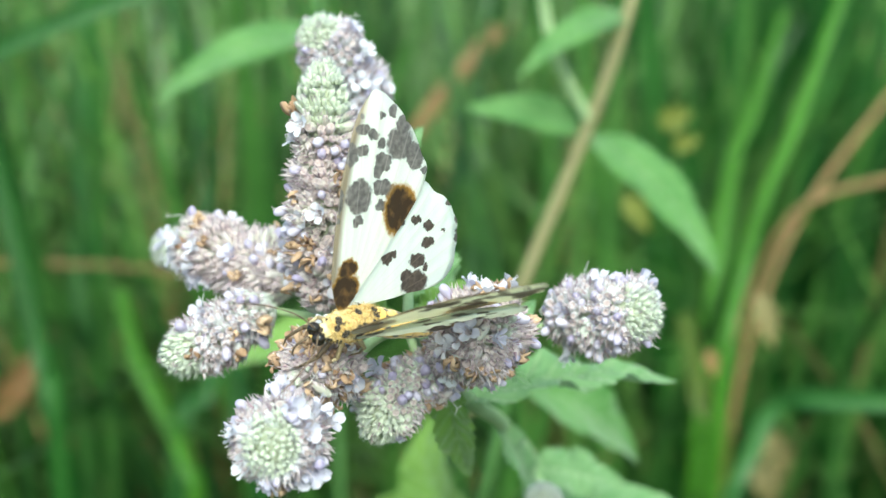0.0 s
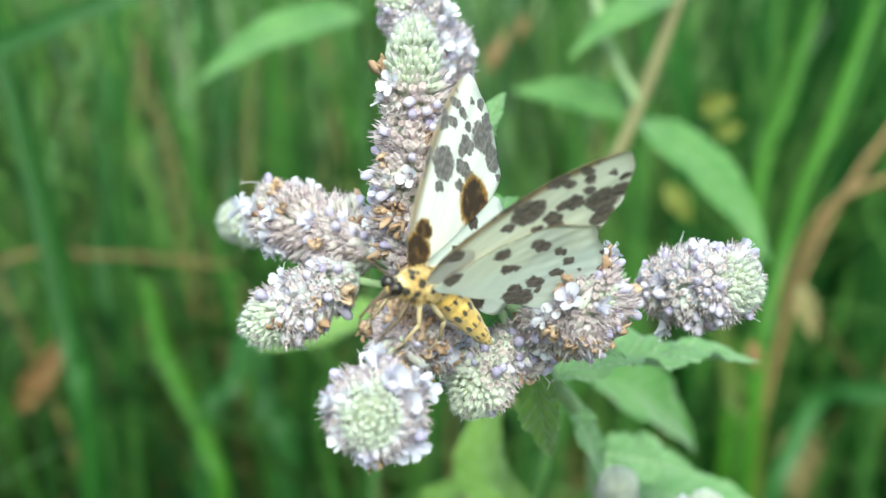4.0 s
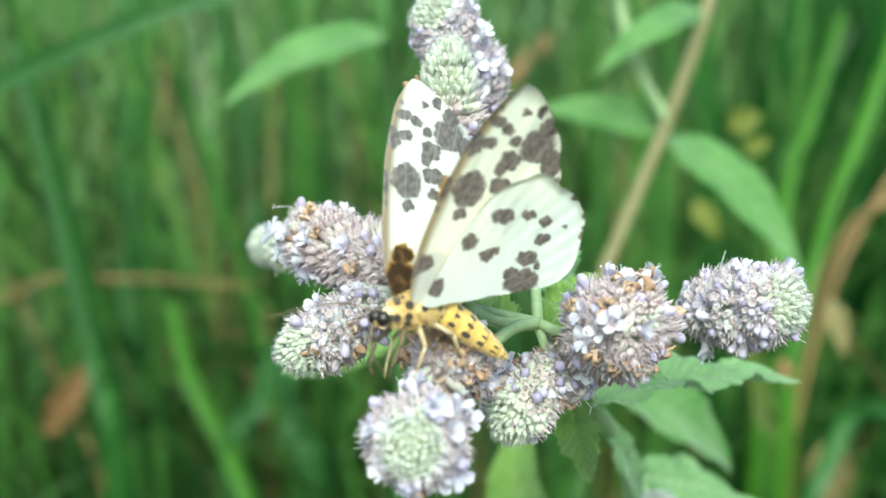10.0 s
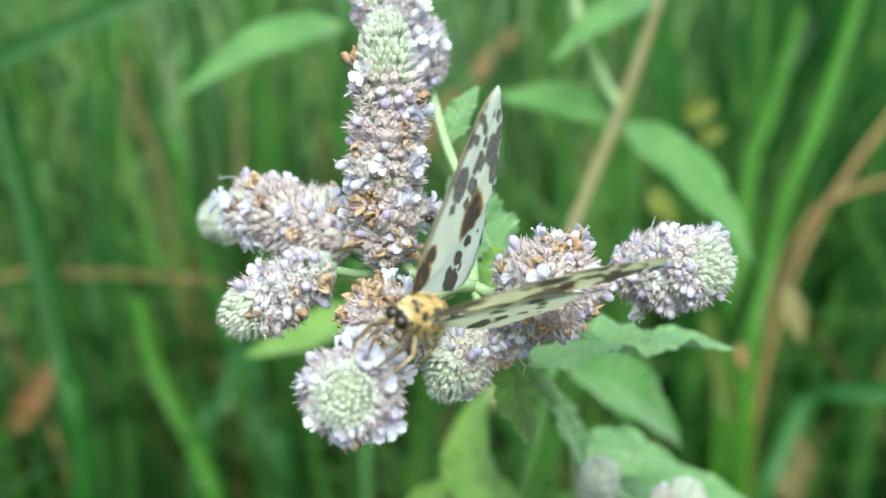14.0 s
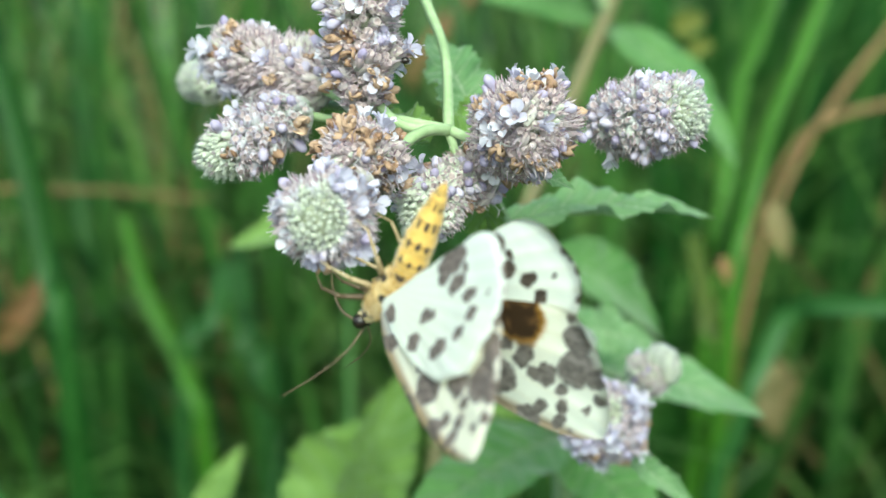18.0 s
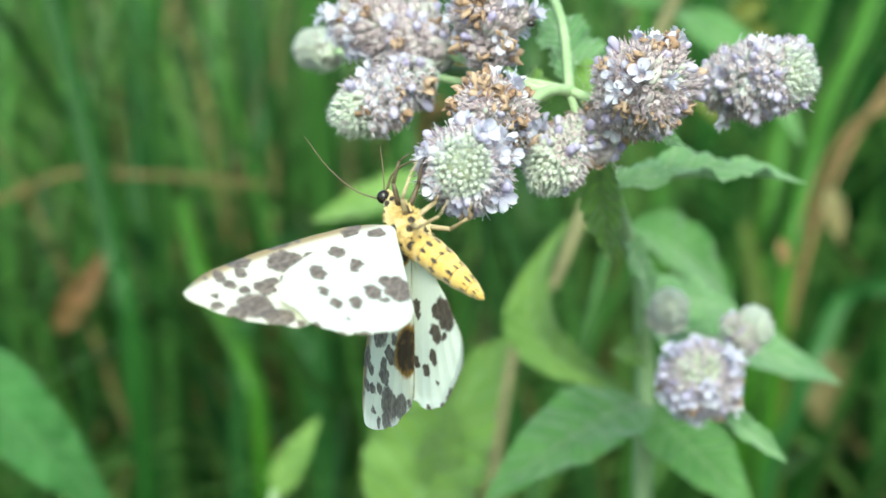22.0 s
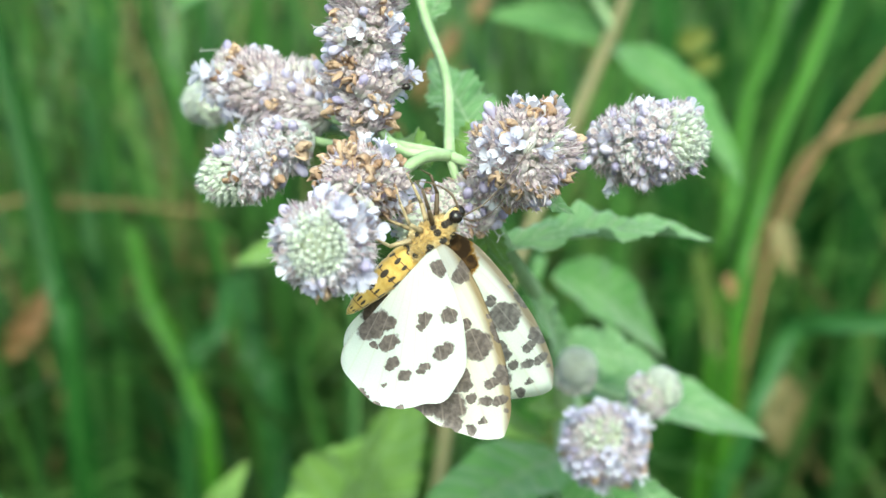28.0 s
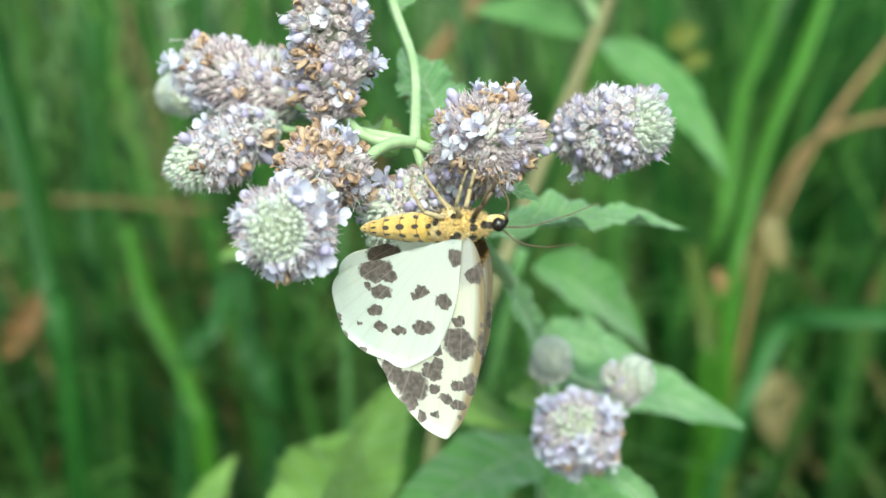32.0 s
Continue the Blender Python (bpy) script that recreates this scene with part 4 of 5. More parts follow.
FORE_SPOTS = [(3.5, 0.5, 0.75, 0.8), (2.9, 1.3, 0.7, 0.8), (6.7, 1.6, 0.35, 0.3), (8.2, 1.1, 0.25, 0.35), (9.8, 1.1, 1.1, 0.7), (10.0, -1.3, 1.45, 1.45), (7.9, -1.3, 0.48, 0.65), (13.8, -0.2, 1.0, 0.95), (14.0, -1.8, 0.5, 0.7), (15.8, -1.7, 0.5, 0.7), (15.4, -3.0, 0.56, 0.65), (14.5, -4.0, 0.5, 0.55), (12.1, -3.6, 0.6, 0.6), (12.9, -4.2, 0.75, 1.05), (10.7, -4.1, 0.7, 1.15), (9.0, -4.0, 0.45, 0.6), (10.1, -5.5, 0.6, 1.15), (14.4, -6.3, 1.4, 1.6), (13.2, -8.2, 1.2, 1.1), (16.1, -6.7, 0.8, 0.85), (17.3, -5.4, 0.5, 0.5), (17.0, -4.0, 0.32, 0.36), (11.9, -9.3, 0.4, 0.4), (17.0, -1.8, 0.3, 0.3)]
HIND_SPOTS = [(1.7, -9.2, 1.05, 1.7), (2.4, -8.0, 0.6, 0.8), (1.6, -1.2, 0.75, 0.7), (5.4, -3.5, 0.75, 0.75), (4.2, -5.3, 0.55, 0.65), (4.6, -6.1, 0.36, 0.36), (7.6, -6.2, 0.7, 1.0), (7.6, -8.7, 0.46, 0.7), (7.0, -10.5, 0.48, 0.66), (5.5, -10.5, 0.55, 0.8), (6.5, -12.4, 0.2, 0.25), (3.8, -9.3, 0.68, 0.95), (3.1, -10.4, 0.36, 0.34), (7.6, -14.2, 0.5, 0.35), (5.9, -14.4, 0.6, 0.3), (9.1, -12.9, 0.3, 0.5)]


def wing_material(name, spots, ground, ink, browns=(), cream=None, through_tint=(1.0, 0.95, 0.80)):
    """White scales with ink spots; browns: patches with an amber rim; u outward and v forward in millimetres."""
    m, nt, nodes, bsdf = material(name)
    uv = add(nt, "ShaderNodeTexCoord").outputs["UV"]
    wob = add(nt, "ShaderNodeTexNoise")
    wob.inputs["Scale"].default_value, wob.inputs["Detail"].default_value = 1.6, 4.0
    nt.links.new(uv, wob.inputs["Vector"])
    off = add(nt, "ShaderNodeVectorMath", operation="MULTIPLY_ADD")
    nt.links.new(wob.outputs["Color"], off.inputs[0])
    off.inputs[1].default_value = (1.0, 1.0, 0)
    nt.links.new(uv, off.inputs[2])

    def nearest(items):
        last = None
        for u, v, ru, rv in items:
            sub = add(nt, "ShaderNodeVectorMath", operation="SUBTRACT")
            nt.links.new(off.outputs[0], sub.inputs[0])
            sub.inputs[1].default_value = (u + 0.5, v + 0.5, 0)
            mul = add(nt, "ShaderNodeVectorMath", operation="MULTIPLY")
            nt.links.new(sub.outputs[0], mul.inputs[0])
            mul.inputs[1].default_value = (0.98 / ru, 0.98 / rv, 0)
            ln = add(nt, "ShaderNodeVectorMath", operation="LENGTH")
            nt.links.new(mul.outputs[0], ln.inputs[0])
            if last is None:
                last = ln.outputs["Value"]
            else:
                mn = add(nt, "ShaderNodeMath", operation="MINIMUM")
                nt.links.new(last, mn.inputs[0])
                nt.links.new(ln.outputs["Value"], mn.inputs[1])
                last = mn.outputs[0]
        return last

    vein = add(nt, "ShaderNodeTexWave", wave_type="BANDS", bands_direction="Y")
    vein.inputs["Scale"].default_value, vein.inputs["Distortion"].default_value = 0.22, 1.0
    nt.links.new(uv, vein.inputs["Vector"])
    grain = contrast(nt, noise_of(nt, 6.0, 5.0, uv), 0.3, 0.7)
    base = blend(nt, grain, ground, [c * 0.93 for c in ground])
    if cream:
        lead = add(nt, "ShaderNodeSeparateXYZ")
        nt.links.new(uv, lead.inputs[0])
        du = add(nt, "ShaderNodeMath", operation="SUBTRACT")
        nt.links.new(lead.outputs["X"], du.inputs[0])
        du.inputs[1].default_value = 3.0
        sq = add(nt, "ShaderNodeMath", operation="MULTIPLY")
        nt.links.new(du.outputs[0], sq.inputs[0])
        nt.links.new(du.outputs[0], sq.inputs[1])
        rim = add(nt, "ShaderNodeMath", operation="MULTIPLY_ADD")
        nt.links.new(sq.outputs[0], rim.inputs[0])
        rim.inputs[1].default_value = 0.0135
        nt.links.new(lead.outputs["Y"], rim.inputs[2])
        base = blend(nt, contrast(nt, rim.outputs[0], 0.45, 1.1), base, cream)
    pol = add(nt, "ShaderNodeSeparateXYZ")
    nt.links.new(uv, pol.inputs[0])
    ang = add(nt, "ShaderNodeMath", operation="ARCTAN2")
    nt.links.new(pol.outputs["Y"], ang.inputs[0])
    reach = add(nt, "ShaderNodeMath", operation="ADD")
    nt.links.new(pol.outputs["X"], reach.inputs[0])
    reach.inputs[1].default_value = 2.0
    nt.links.new(reach.outputs[0], ang.inputs[1])
    fan = add(nt, "ShaderNodeMath", operation="MULTIPLY")
    nt.links.new(ang.outputs[0], fan.inputs[0])
    fan.inputs[1].default_value = 10.0
    tri = add(nt, "ShaderNodeMath", operation="PINGPONG")
    nt.links.new(fan.outputs[0], tri.inputs[0])
    tri.inputs[1].default_value = 0.5
    line = contrast(nt, tri.outputs[0], 0.075, 0.02)
    base = blend(nt, blend(nt, line, (0, 0, 0), (0.22, 0.22, 0.22)), base, (0.72, 0.68, 0.56))
    tone = blend(nt, contrast(nt, noise_of(nt, 2.0, 5.0, uv), 0.35, 0.68), ink, [c * 2.0 for c in ink])
    tone = blend(nt, blend(nt, line, (0, 0, 0), (0.6, 0.6, 0.6)), tone, [c * 2.8 for c in ink])
    c = blend(nt, contrast(nt, nearest(spots), 1.10, 0.94), base, tone)
    if browns:
        d = nearest(browns)
        c = blend(nt, contrast(nt, d, 1.12, 0.90), c, (0.50, 0.27, 0.05))
        c = blend(nt, contrast(nt, d, 0.98, 0.72), c, blend(nt, contrast(nt, noise_of(nt, 0.9, 3.0, uv), 0.50, 0.80), (0.060, 0.032, 0.014), (0.26, 0.14, 0.05)))
    nt.links.new(c, bsdf.inputs["Base Color"])
    bsdf.inputs["Roughness"].default_value = 0.5
    bsdf.inputs["Sheen Weight"].default_value = 0.15
    relief(nt, bsdf, vein.outputs["Fac"], 0.15, 0.0002)
    thin = add(nt, "ShaderNodeMix", data_type="RGBA", blend_type="MULTIPLY")
    thin.inputs["Factor"].default_value = 1.0
    nt.links.new(c, thin.inputs[6])
    thin.inputs[7].default_value = (*through_tint, 1)
    see_through(nt, bsdf, thin.outputs[2], 0.60)
    return m


WHITE, CREAM, INK = (0.93, 0.97, 0.99), (0.52, 0.40, 0.25), (0.185, 0.150, 0.142)
FORE_UNDER = wing_material("forewing_underside", FORE_SPOTS, (0.97, 0.965, 0.94), INK, cream=CREAM, through_tint=(1.0, 0.92, 0.68))
HIND_UNDER = wing_material("hindwing_underside", HIND_SPOTS, WHITE, INK)
FORE_UPPER = wing_material("forewing_upperside", FORE_SPOTS[2:], WHITE, (0.17, 0.155, 0.155), [(1.7, -0.2, 1.8, 1.7), (3.7, -0.4, 0.9, 1.2), (8.4, -6.4, 2.4, 2.0), (8.0, -7.4, 1.7, 1.4)], cream=(0.40, 0.33, 0.25))
HIND_UPPER = wing_material("hindwing_upperside", HIND_SPOTS, WHITE, (0.085, 0.065, 0.055))
EDGE = plain("wing_edge_brown", (0.16, 0.11, 0.07), (0.24, 0.18, 0.11), 900, 0.7)


def wing_mesh(name, outline, side, over, under, lift):
    """A thin two-sided cambered wing: upper and under face each with its own scales."""
    ring = smooth_line([(*p,) for p in outline + outline[:1]], 16)[:-1]
    n, rings = len(ring), 14
    root = np.array(outline[0]) * 0.6
    verts, uvs, faces, idx = [], [], [], []
    for layer, thick in ((0, 0.035), (1, -0.035)):
        for k in range(rings + 1):
            s = k / rings
            for u, v in ring:
                q = root + (np.array((u, v)) - root) * s
                far = math.hypot(u, v)
                if s > 0.85 and far > 8 and v < -0.42 * u:
                    q *= 1 - 0.020 * (s - 0.85) / 0.15 * abs(math.sin(math.atan2(v, u) * 14 + 0.4)) ** 3
                camber = lift + 0.35 * math.sin(math.pi * min(1, max(0, q[0] / 19.0))) + 0.05 * math.sin(1.7 * q[1] + 0.4 * q[0]) * s - 0.02 * (q[1] * 0.1) ** 2
                fan = math.atan2(q[1], q[0] + 2.0)
                camber += 0.028 * math.cos(2 * math.pi * 10 * fan) * min(1.0, math.hypot(q[0], q[1]) / 9) * s
                verts.append((q[1] * S, side * q[0] * S, (camber + thick * (1 if s < 1 else 0.6)) * S))
                uvs.append(tuple(q))
    per = n * (rings + 1)
    for layer in (0, 1):
        for k in range(rings):
            for i in range(n):
                j = (i + 1) % n
                a = layer * per
                quad = (a + k * n + i, a + k * n + j, a + (k + 1) * n + j, a + (k + 1) * n + i)
                faces.append(quad if (layer == 0) == (side < 0) else quad[::-1])
                idx.append(layer)
    for i in range(n):
        j = (i + 1) % n
        faces.append((rings * n + i, rings * n + j, per + rings * n + j, per + rings * n + i))
        idx.append(2)
    return mesh_of(name, verts, faces, [over, under, EDGE], uvs, True, idx)


def fur_material():
    """Ochre fur, paler in patches, with a few black spots."""
    m, nt, nodes, bsdf = material("yellow_fur")
    c = blend(nt, contrast(nt, noise_of(nt, 2200), 0.3, 0.7), (0.43, 0.26, 0.07), (0.64, 0.45, 0.17))
    c = blend(nt, contrast(nt, noise_of(nt, 420, 1.0), 0.5, 0.7), c, (0.70, 0.55, 0.29))
    vor = add(nt, "ShaderNodeTexVoronoi")
    vor.inputs["Scale"].default_value = 950
    nt.links.new(add(nt, "ShaderNodeTexCoord").outputs["Object"], vor.inputs["Vector"])
    c = blend(nt, contrast(nt, vor.outputs["Distance"], 0.42, 0.34), c, (0.03, 0.018, 0.01))
    nt.links.new(c, bsdf.inputs["Base Color"])
    bsdf.inputs["Roughness"].default_value = 0.9
    bsdf.inputs["Sheen Weight"].default_value = 0.3
    relief(nt, bsdf, noise_of(nt, 3500), 0.8, 0.0003)
    return m


FUR = fur_material()
EYE = plain("dark_brown_eye", (0.012, 0.008, 0.007), (0.030, 0.020, 0.015), 2500, 0.25, 0.2, 0.00003)
LEG = plain("straw_leg", (0.336, 0.244, 0.126), (0.554, 0.454, 0.294), 900, 0.6, 0.4)
LEG_DARK = plain("dark_brown_leg", (0.084, 0.0546, 0.0294), (0.143, 0.0924, 0.0504), 900, 0.55, 0.4)
FEELER = plain("brown_feeler", (0.12, 0.08, 0.05), (0.20, 0.13, 0.08), 900, 0.6, 0.3)


def abdomen_material():
    """Yellow segments with rows of round black spots; u round the body (0 to 1), v along it."""
    m, nt, nodes, bsdf = material("yellow_abdomen")
    uv = add(nt, "ShaderNodeTexCoord").outputs["UV"]
    many = add(nt, "ShaderNodeVectorMath", operation="MULTIPLY")
    nt.links.new(uv, many.inputs[0])
    many.inputs[1].default_value = (10.0, 8.0, 0)
    wob = add(nt, "ShaderNodeTexNoise")
    wob.inputs["Scale"].default_value = 1.3
    nt.links.new(many.outputs[0], wob.inputs["Vector"])
    shift = add(nt, "ShaderNodeVectorMath", operation="MULTIPLY_ADD")
    nt.links.new(wob.outputs["Color"], shift.inputs[0])
    shift.inputs[1].default_value = (0.30, 0.22, 0)
    nt.links.new(many.outputs[0], shift.inputs[2])
    fr = add(nt, "ShaderNodeVectorMath", operation="FRACTION")
    nt.links.new(shift.outputs[0], fr.inputs[0])
    ce = add(nt, "ShaderNodeVectorMath", operation="SUBTRACT")
    nt.links.new(fr.outputs[0], ce.inputs[0])
    ce.inputs[1].default_value = (0.5, 0.5, 0)
    ln = add(nt, "ShaderNodeVectorMath", operation="LENGTH")
    nt.links.new(ce.outputs[0], ln.inputs[0])
    size = contrast(nt, noise_of(nt, 0.9, 1.0, many.outputs[0]), 0.3, 0.7)
    edge = add(nt, "ShaderNodeMath", operation="MULTIPLY_ADD")
    nt.links.new(size, edge.inputs[0])
    edge.inputs[1].default_value, edge.inputs[2].default_value = 0.22, 0.11
    dif = add(nt, "ShaderNodeMath", operation="SUBTRACT")
    nt.links.new(edge.outputs[0], dif.inputs[0])
    nt.links.new(ln.outputs["Value"], dif.inputs[1])
    c = blend(nt, contrast(nt, noise_of(nt, 1500), 0.3, 0.7), (0.54, 0.31, 0.055), (0.64, 0.43, 0.12))
    along = add(nt, "ShaderNodeSeparateXYZ")
    nt.links.new(uv, along.inputs[0])
    seg = add(nt, "ShaderNodeMath", operation="PINGPONG")
    nt.links.new(along.outputs["Y"], seg.inputs[0])
    seg.inputs[1].default_value = 1 / 14
    c = blend(nt, contrast(nt, seg.outputs[0], 0.007, 0.002), c, (0.16, 0.07, 0.015))
    c = blend(nt, contrast(nt, dif.outputs[0], -0.03, 0.03), c, (0.03, 0.018, 0.01))
    nt.links.new(c, bsdf.inputs["Base Color"])
    bsdf.inputs["Roughness"].default_value = 0.7
    bsdf.inputs["Sheen Weight"].default_value = 0.4
    relief(nt, bsdf, noise_of(nt, 2500), 0.5, 0.0002)
    return m


def loft(name, stations, mat, sides=20, bumps=0.0, rings=6):
    """A body of oval stations (x, z, half width, half height) in millimetres."""
    line = smooth_line(stations, rings)
    verts, uvs, faces = [], [], []
    for i, (x, z, w, h) in enumerate(line):
        t = i / (len(line) - 1)
        seg = 1 - bumps * abs(math.sin(t * 7 * math.pi)) ** 6
        for k in range(sides + 1):
            a = 2 * math.pi * k / sides
            verts.append(((x) * MM, w * seg * math.cos(a) * MM, (z + h * seg * math.sin(a)) * MM))
            uvs.append((k / sides, t))
    n = sides + 1
    for i in range(len(line) - 1):
        for k in range(sides):
            a = i * n + k
            faces.append((a, a + n, a + n + 1, a + 1))
    return mesh_of(name, verts, faces, [mat], uvs)


def hairs_on(me, count, length, mat, seed, way=(0, 0, 0)):
    """Fine hair standing on a mesh, as a mesh."""
    rnd = random.Random(seed)
    verts, faces = [], []
    polys = list(me.polygons)
    for _ in range(count):
        p = rnd.choice(polys)
        n = np.array(p.normal) + np.array([rnd.gauss(0, 0.4) for _ in range(3)]) + np.array(way)
        n /= np.linalg.norm(n)
        c = np.array(p.center) + np.array([rnd.gauss(0, 0.15) for _ in range(3)]) * MM
        s = np.cross(n, (0.3, 0.5, 0.8))
        s *= 0.045 * MM / np.linalg.norm(s)
        k = len(verts)
        verts += [c - s, c + s, c + n * length * MM * rnd.uniform(0.5, 1.2)]
        faces.append((k, k + 1, k + 2))
    return mesh_of("fur", verts, faces, [mat])


moth = thing("moth", "white moth with dark spots, brown patches and a yellow black-spotted body", "moth")
thorax_me = loft("thorax", [(-2.9, 0.1, 1.0, 1.0), (-1.6, 0.1, 1.45, 1.45), (0.3, 0.1, 1.65, 1.6), (1.9, 0.15, 1.35, 1.35), (3.2, 0.2, 0.8, 0.85)], FUR)
thorax = part("thorax", thorax_me, moth, "furry orange-yellow thorax")
part("fur", hairs_on(thorax_me, 8000, 1.25, FUR, 5, (-0.5, 0, 0)), thorax)
abdomen_me = loft("abdomen", [(0.6, 0.0, 0.7, 0.8), (0.0, 0.0, 1.2, 1.3), (-1.6, -0.05, 1.5, 1.55), (-3.6, -0.1, 1.45, 1.5), (-5.8, -0.15, 1.15, 1.2), (-7.8, -0.2, 0.75, 0.8), (-9.0, -0.2, 0.4, 0.4), (-9.5, -0.2, 0.05, 0.05)], abdomen_material(), 24, 0.07, 8)
abdomen = part("abdomen", abdomen_me, moth, "plump yellow abdomen with rows of black spots")
head = part("head", loft("head", [(2.7, 0.2, 0.6, 0.6), (3.3, 0.2, 0.85, 0.8), (4.0, 0.1, 0.7, 0.75), (4.6, -0.1, 0.4, 0.45), (4.9, -0.25, 0.1, 0.15)], FUR), moth, "small yellow head")


def ball(name, at, r, mat, squash=1.0):
    bm = bmesh.new()
    bmesh.ops.create_icosphere(bm, subdivisions=3, radius=r * MM)
    for v in bm.verts:
        v.co.x *= squash
        v.co += Vector(at) * MM
    me = bpy.data.meshes.new(name)
    bm.to_mesh(me)
    bm.free()
    me.materials.append(mat)
    for p in me.polygons:
        p.use_smooth = True
    return me


for side in (1, -1):
    part("eye", ball("eye", (4.35, side * 0.54, 0.18), 0.70, EYE, 0.95), head, "glossy dark brown eye")
    v, f = tube([(4.6 * MM, side * 0.3 * MM, 0.8 * MM), (6.5 * MM, side * 2.0 * MM, 1.6 * MM), (9.5 * MM, side * 3.8 * MM, 1.6 * MM), (13.0 * MM, side * 5.2 * MM, 1.0 * MM)], [0.09 * MM, 0.08 * MM, 0.065 * MM, 0.03 * MM], 5, 6)
    part("antenna", mesh_of("antenna", v, f, [FEELER]), head, "thin dark thread-like antenna")
v, f = tube([(5.0 * MM, 0, -0.2 * MM), (5.6 * MM, 0, -1.8 * MM), (5.2 * MM, 0.2 * MM, -3.6 * MM), (4.2 * MM, 0.2 * MM, -5.0 * MM)], [0.14 * MM, 0.12 * MM, 0.09 * MM, 0.05 * MM], 5, 5)
part("proboscis", mesh_of("proboscis", v, f, [FEELER]), head, "thin curved brown proboscis")
LEGS = [
    ((2.2, 0.8, -1.0), (3.6, 1.7, -2.4), (4.7, 1.6, -4.2), (4.6, 1.2, -5.4), LEG_DARK),
    ((0.8, 1.0, -1.2), (1.2, 2.3, -2.7), (2.2, 2.2, -4.7), (2.9, 1.8, -6.0), LEG),
    ((-0.8, 1.0, -1.2), (-2.2, 2.2, -2.4), (-3.1, 2.0, -4.8), (-2.5, 1.6, -6.4), LEG),
]
for a, b, c, d, mat in LEGS:
    for side in (1, -1):
        pts = [tuple(q * MM * (side if n == 1 else 1) for n, q in enumerate(p)) for p in (a, b, c, d)]
        v, f = joined([tube([pts[0], pts[1]], [0.30 * MM, 0.22 * MM], 7, 3), tube([pts[1], pts[2]], [0.20 * MM, 0.14 * MM], 7, 3), tube([pts[2], pts[3]], [0.10 * MM, 0.06 * MM], 6, 3)])
        part("leg", mesh_of("leg", v, f, [mat]), moth, "thin jointed leg")
WINGS = {}
for side, word in ((1, "left"), (-1, "right")):
    WINGS[side] = (
        part("forewing", wing_mesh("forewing", FOREWING, side, FORE_UPPER, FORE_UNDER, 0.06), moth, "white forewing with dark spots, brown patch at its base"),
        part("hindwing", wing_mesh("hindwing", HINDWING, side, HIND_UPPER, HIND_UNDER, -0.34), moth, "rounded white hindwing with dark spots"),
    )

# a tiny beetle on the tall spike
part("shell", ball("beetle", (0, 0, 0), 0.38, EYE, 1.35), thing("beetle", "tiny shiny black beetle on the flower spike", "beetle", at=(-0.0034, -0.0178, 0.6293)))

# seconds, place in metres, turn in degrees
MOTH_PATH = [
    (0, -0.0041, -0.0309, 0.6275, -50.5, 0.0, -136.8),
    (1, -0.0054, -0.0315, 0.6279, -24.9, 1.2, -120.4),
    (2, -0.0050, -0.0328, 0.6278, -21.8, -9.3, -114.9),
    (3, -0.0064, -0.0327, 0.6283, -19.9, -13.1, -132.7),
    (6, -0.0061, -0.0350, 0.6288, -8.7, -15.1, -129.4),
    (7, -0.0090, -0.0357, 0.6288, -0.8, -12.9, -132.3),
    (8, -0.0105, -0.0335, 0.6279, -3.1, 1.4, -138.2),
    (9, -0.0104, -0.0328, 0.6287, 4.9, -0.9, -140.9),
    (10, -0.0104, -0.0331, 0.6288, 5.9, -1.5, -139.0),
    (11, -0.0107, -0.0326, 0.6280, 0.4, 4.7, -135.5),
    (12, -0.0071, -0.0362, 0.6302, -4.6, -5.1, -108.8),
    (13, -0.0041, -0.0365, 0.6273, -23.1, -6.2, -108.2),
    (13.5, -0.0044, -0.0377, 0.6279, -22.9, -11.4, -117.0),
    (15.5, -0.0019, -0.0445, 0.6171, -110.8, 9.5, -125.4),
    (16, -0.0031, -0.0442, 0.6161, -116.7, 10.1, -136.7),
    (17, -0.0038, -0.0444, 0.6137, -122.3, 20.2, -143.1),
    (18, -0.0040, -0.0471, 0.6148, -170.9, 47.9, 157.0),
    (19, -0.0072, -0.0448, 0.6106, -168.0, 11.4, 161.0),
    (20, -0.0115, -0.0444, 0.6109, -180.7, -6.1, 162.8),
    (21, -0.0139, -0.0447, 0.6115, -180.7, -8.8, 146.1),
    (22, -0.0157, -0.0447, 0.6143, -161.5, -32.5, 126.0),
    (23, -0.0146, -0.0433, 0.6122, -157.6, -13.7, 103.3),
    (24, -0.0144, -0.0405, 0.6131, -150.4, -20.9, 98.0),
    (24.5, -0.0119, -0.0380, 0.6130, -161.0, -28.4, 94.1),
    (26.5, -0.0066, -0.0370, 0.6131, -173.4, -15.2, 27.8),
    (27, -0.0018, -0.0380, 0.6151, -150.3, -38.6, -25.5),
    (28, -0.0009, -0.0307, 0.6167, -164.7, -45.5, -25.1),
    (29, 0.0009, -0.0291, 0.6165, -175.5, -15.9, -21.0),
    (30, 0.0037, -0.0319, 0.6173, -178.0, -18.9, -16.2),
    (31, 0.0061, -0.0341, 0.6184, -174.4, -24.0, -12.0),
    (32, 0.0058, -0.0348, 0.6180, -174.3, -11.3, -18.8),
]
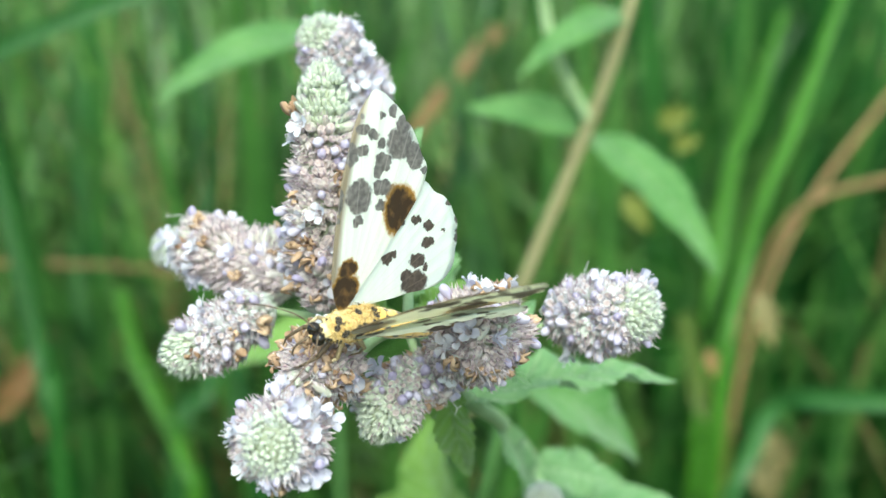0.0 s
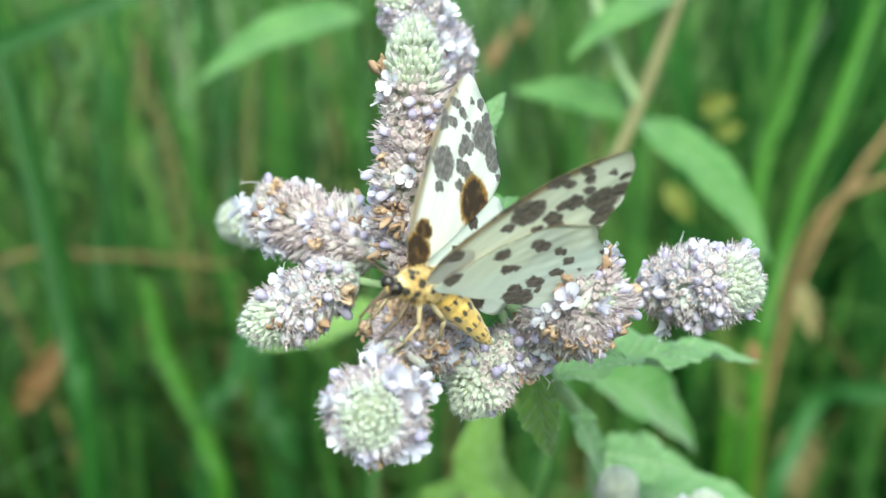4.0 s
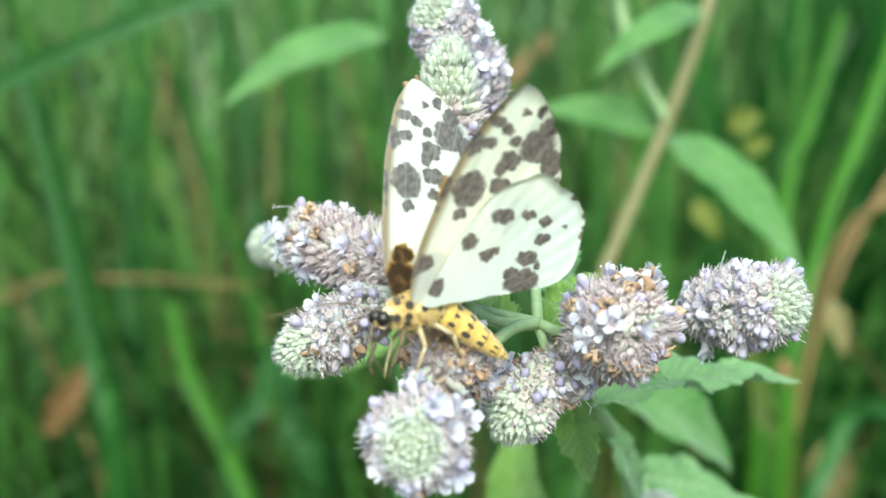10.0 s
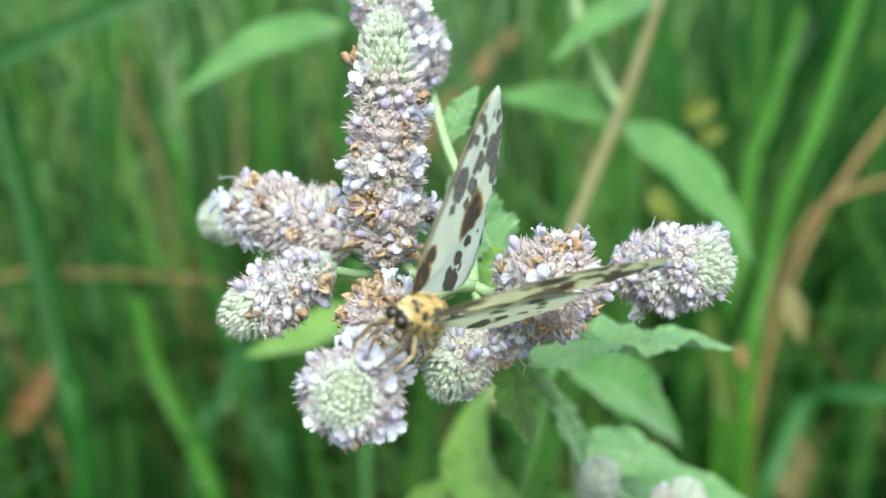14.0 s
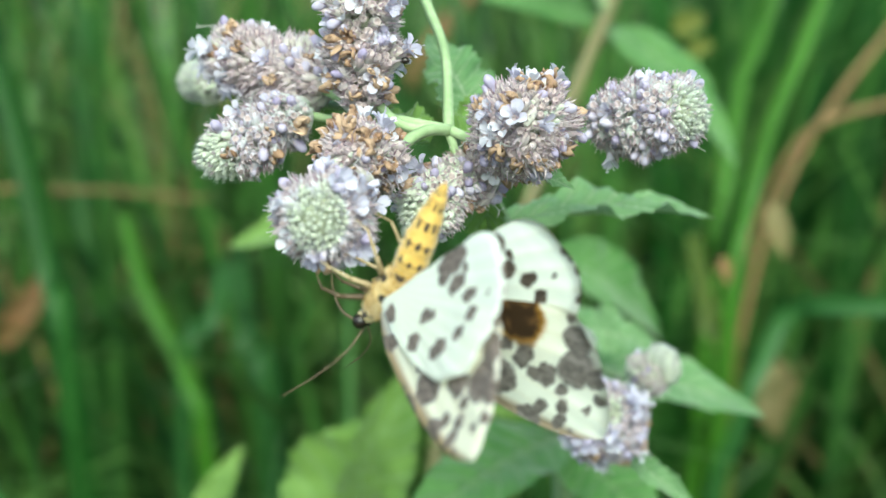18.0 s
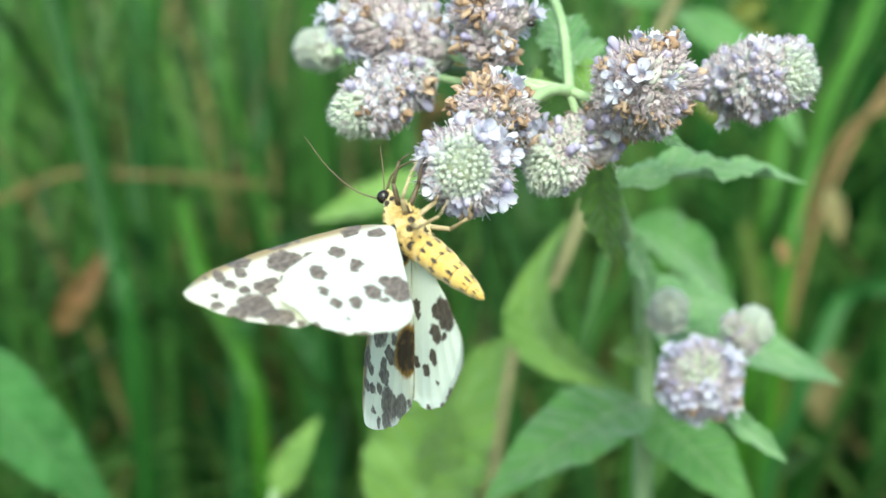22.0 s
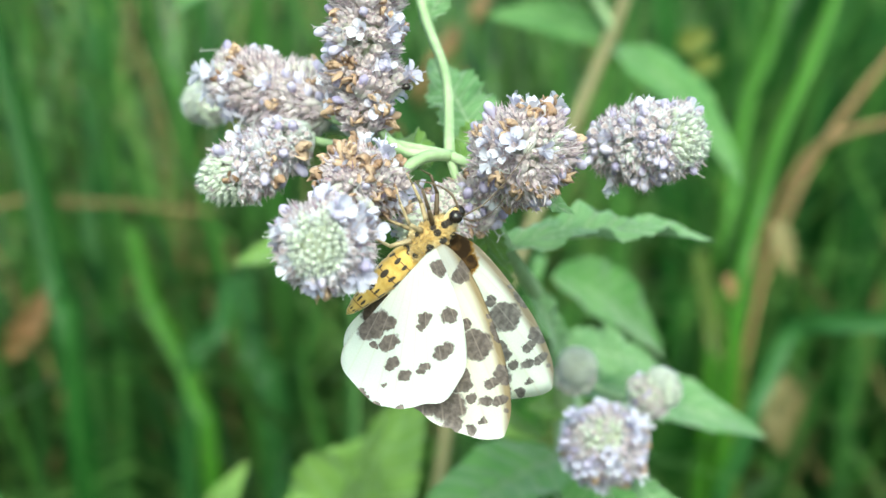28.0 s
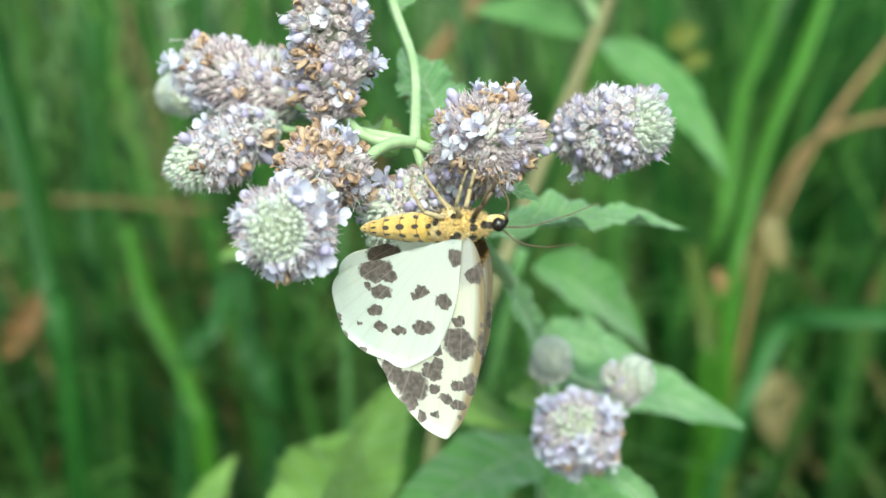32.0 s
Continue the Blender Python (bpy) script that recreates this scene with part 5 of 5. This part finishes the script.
# seconds, lift over the back, sweep and twist in degrees, and how far the hindwing is drawn forward
LEFT_WING = [
    (0, 76.4, 7.4, -10.1, -3.4), (1, 69.5, 5.0, -11.0, -4.2), (2, 59.1, 5.3, -10.7, -4.3), (3, 67.8, 11.8, -14.1, -8.4),
    (6, 66.0, 9.4, -3.4, -2.8), (7, 58.2, 2.4, -7.3, -3.7), (8, 71.4, 12.1, -9.0, -8.4), (9, 70.0, 13.5, -7.7, -9.0),
    (10, 71.3, 12.2, -10.9, -9.2), (11, 69.6, 14.7, -11.7, -9.6), (12, 55.3, 7.0, -18.9, -2.0), (13, 59.9, 10.8, -18.2, -1.8),
    (13.5, 55.6, 13.1, -6.2, 2.4), (15.5, 70.6, 12.2, -10.2, -0.0), (16, 64.1, 13.0, -13.6, -6.5), (17, 69.2, 8.3, -14.7, -8.0),
    (18, 86.0, 9.1, 2.1, -11.4), (19, 75.5, 12.3, 4.8, -8.6), (20, 86.0, 15.0, 12.0, -7.4), (21, 83.7, 8.4, 12.1, -9.1),
    (22, 78.7, 13.8, 11.2, -5.7), (23, 66.7, 13.9, 18.1, 0.1), (24, 59.5, 13.8, 14.7, 3.0), (24.5, 56.3, 18.2, 12.9, 1.2),
    (26.5, 40.3, 2.6, -14.2, -9.5), (27, 56.6, 6.6, -0.2, -6.3), (28, 86.2, 19.7, -16.6, -15.9), (29, 86.1, 12.5, -10.7, -12.0),
    (30, 82.5, 9.3, -1.0, -10.0), (31, 83.4, 6.9, 5.1, -10.2), (32, 84.0, 7.2, 4.2, -11.0),
]
RIGHT_WING = [
    (0, 36.0, 6.2, -3.7, 2.5), (1, 44.6, 10.8, -5.9, 13.2), (2, 55.4, 11.4, -5.5, 9.3), (3, 56.9, 19.3, -5.8, 7.5),
    (6, 51.8, 15.0, -2.4, 0.0), (7, 67.3, 12.1, -3.2, 0.0), (8, 70.3, 9.4, -1.9, 0.0), (9, 67.4, 13.1, -0.9, 0.0),
    (10, 70.6, 13.1, -0.2, 0.2), (11, 74.3, 12.9, -0.1, 0.9), (12, 67.6, 21.5, -2.4, 3.1), (13, 62.8, 17.8, -11.0, 2.4),
    (13.5, 63.4, 17.6, -6.2, -5.7), (15.5, 53.7, 11.2, -11.4, -9.0), (16, 63.1, 14.0, -12.3, -14.1), (17, 69.1, 5.4, -18.1, -15.6),
    (18, 51.7, 7.8, -3.5, -15.7), (19, 46.3, 0.8, -17.2, -11.7), (20, 38.1, -5.0, -16.1, -12.2), (21, 27.6, -7.0, -14.9, -11.9),
    (22, 25.1, -5.4, -16.4, -11.1), (23, 31.2, 4.6, -12.7, -20.8), (24, 32.3, 7.1, -14.1, -21.7), (24.5, 41.5, 7.5, -17.5, -17.7),
    (26.5, 59.0, 24.1, 13.3, 11.5), (27, 53.7, 8.1, 13.1, 7.6), (28, 80.2, 9.2, 19.2, 1.6), (29, 77.0, 9.5, 17.0, -6.0),
    (30, 78.6, 15.0, 9.0, -12.0), (31, 78.4, 10.5, 1.0, -12.0), (32, 78.2, 10.5, 1.0, -12.0),
]
# seconds, pitch and yaw of the abdomen in degrees
ABDOMEN = [
    (0, -10.0, -19.1), (1, -16.2, -21.8), (2, -19.9, -19.7), (3, -30.7, -29.6),
    (6, -23.7, -7.6), (7, -26.0, -16.4), (8, -32.8, -15.8), (9, -36.2, -15.5),
    (10, -39.5, -15.0), (11, -37.3, -14.9), (12, -35.8, -3.3), (13, -35.4, -3.0),
    (13.5, -38.1, -0.9), (15.5, -37.5, 9.7), (16, -37.9, 10.2), (17, -22.1, 18.5),
    (18, -18.0, 1.2), (19, -27.2, -4.0), (20, -14.1, -7.4), (21, -11.3, -2.8),
    (22, -14.0, -1.3), (23, -16.9, 6.8), (24, -15.6, 11.0), (24.5, -19.9, 12.8),
    (26.5, -2.1, -15.4), (27, -6.9, -16.6), (28, -2.5, -23.4), (29, -0.5, -12.0),
    (30, 1.0, -4.2), (31, 3.9, 1.4), (32, 2.5, 12.5),
]
HINGE = (1.0 * MM, 1.3 * MM, 0.9 * MM)


def wing_pose(side, lift, sweep, twist):
    x, y, z = HINGE
    return pose(x, side * y, z) @ pose(0, 0, 0, side * lift) @ pose(0, 0, 0, 0, 0, side * sweep) @ pose(0, 0, 0, 0, twist, 0)


def motions():
    walk(moth, [(row[0], pose(*row[1:])) for row in MOTH_PATH])
    for side, rows in ((1, LEFT_WING), (-1, RIGHT_WING)):
        fore, hind = WINGS[side]
        walk(fore, [(row[0], wing_pose(side, *row[1:4])) for row in rows])
        walk(hind, [(row[0], wing_pose(side, row[1], row[2] + row[4], row[3])) for row in rows])
    walk(abdomen, [(t, pose(-2.0 * MM, 0, 0, 0, 0, yaw) @ pose(0, 0, 0, 0, pitch, 0)) for t, pitch, yaw in ABDOMEN])


motions()
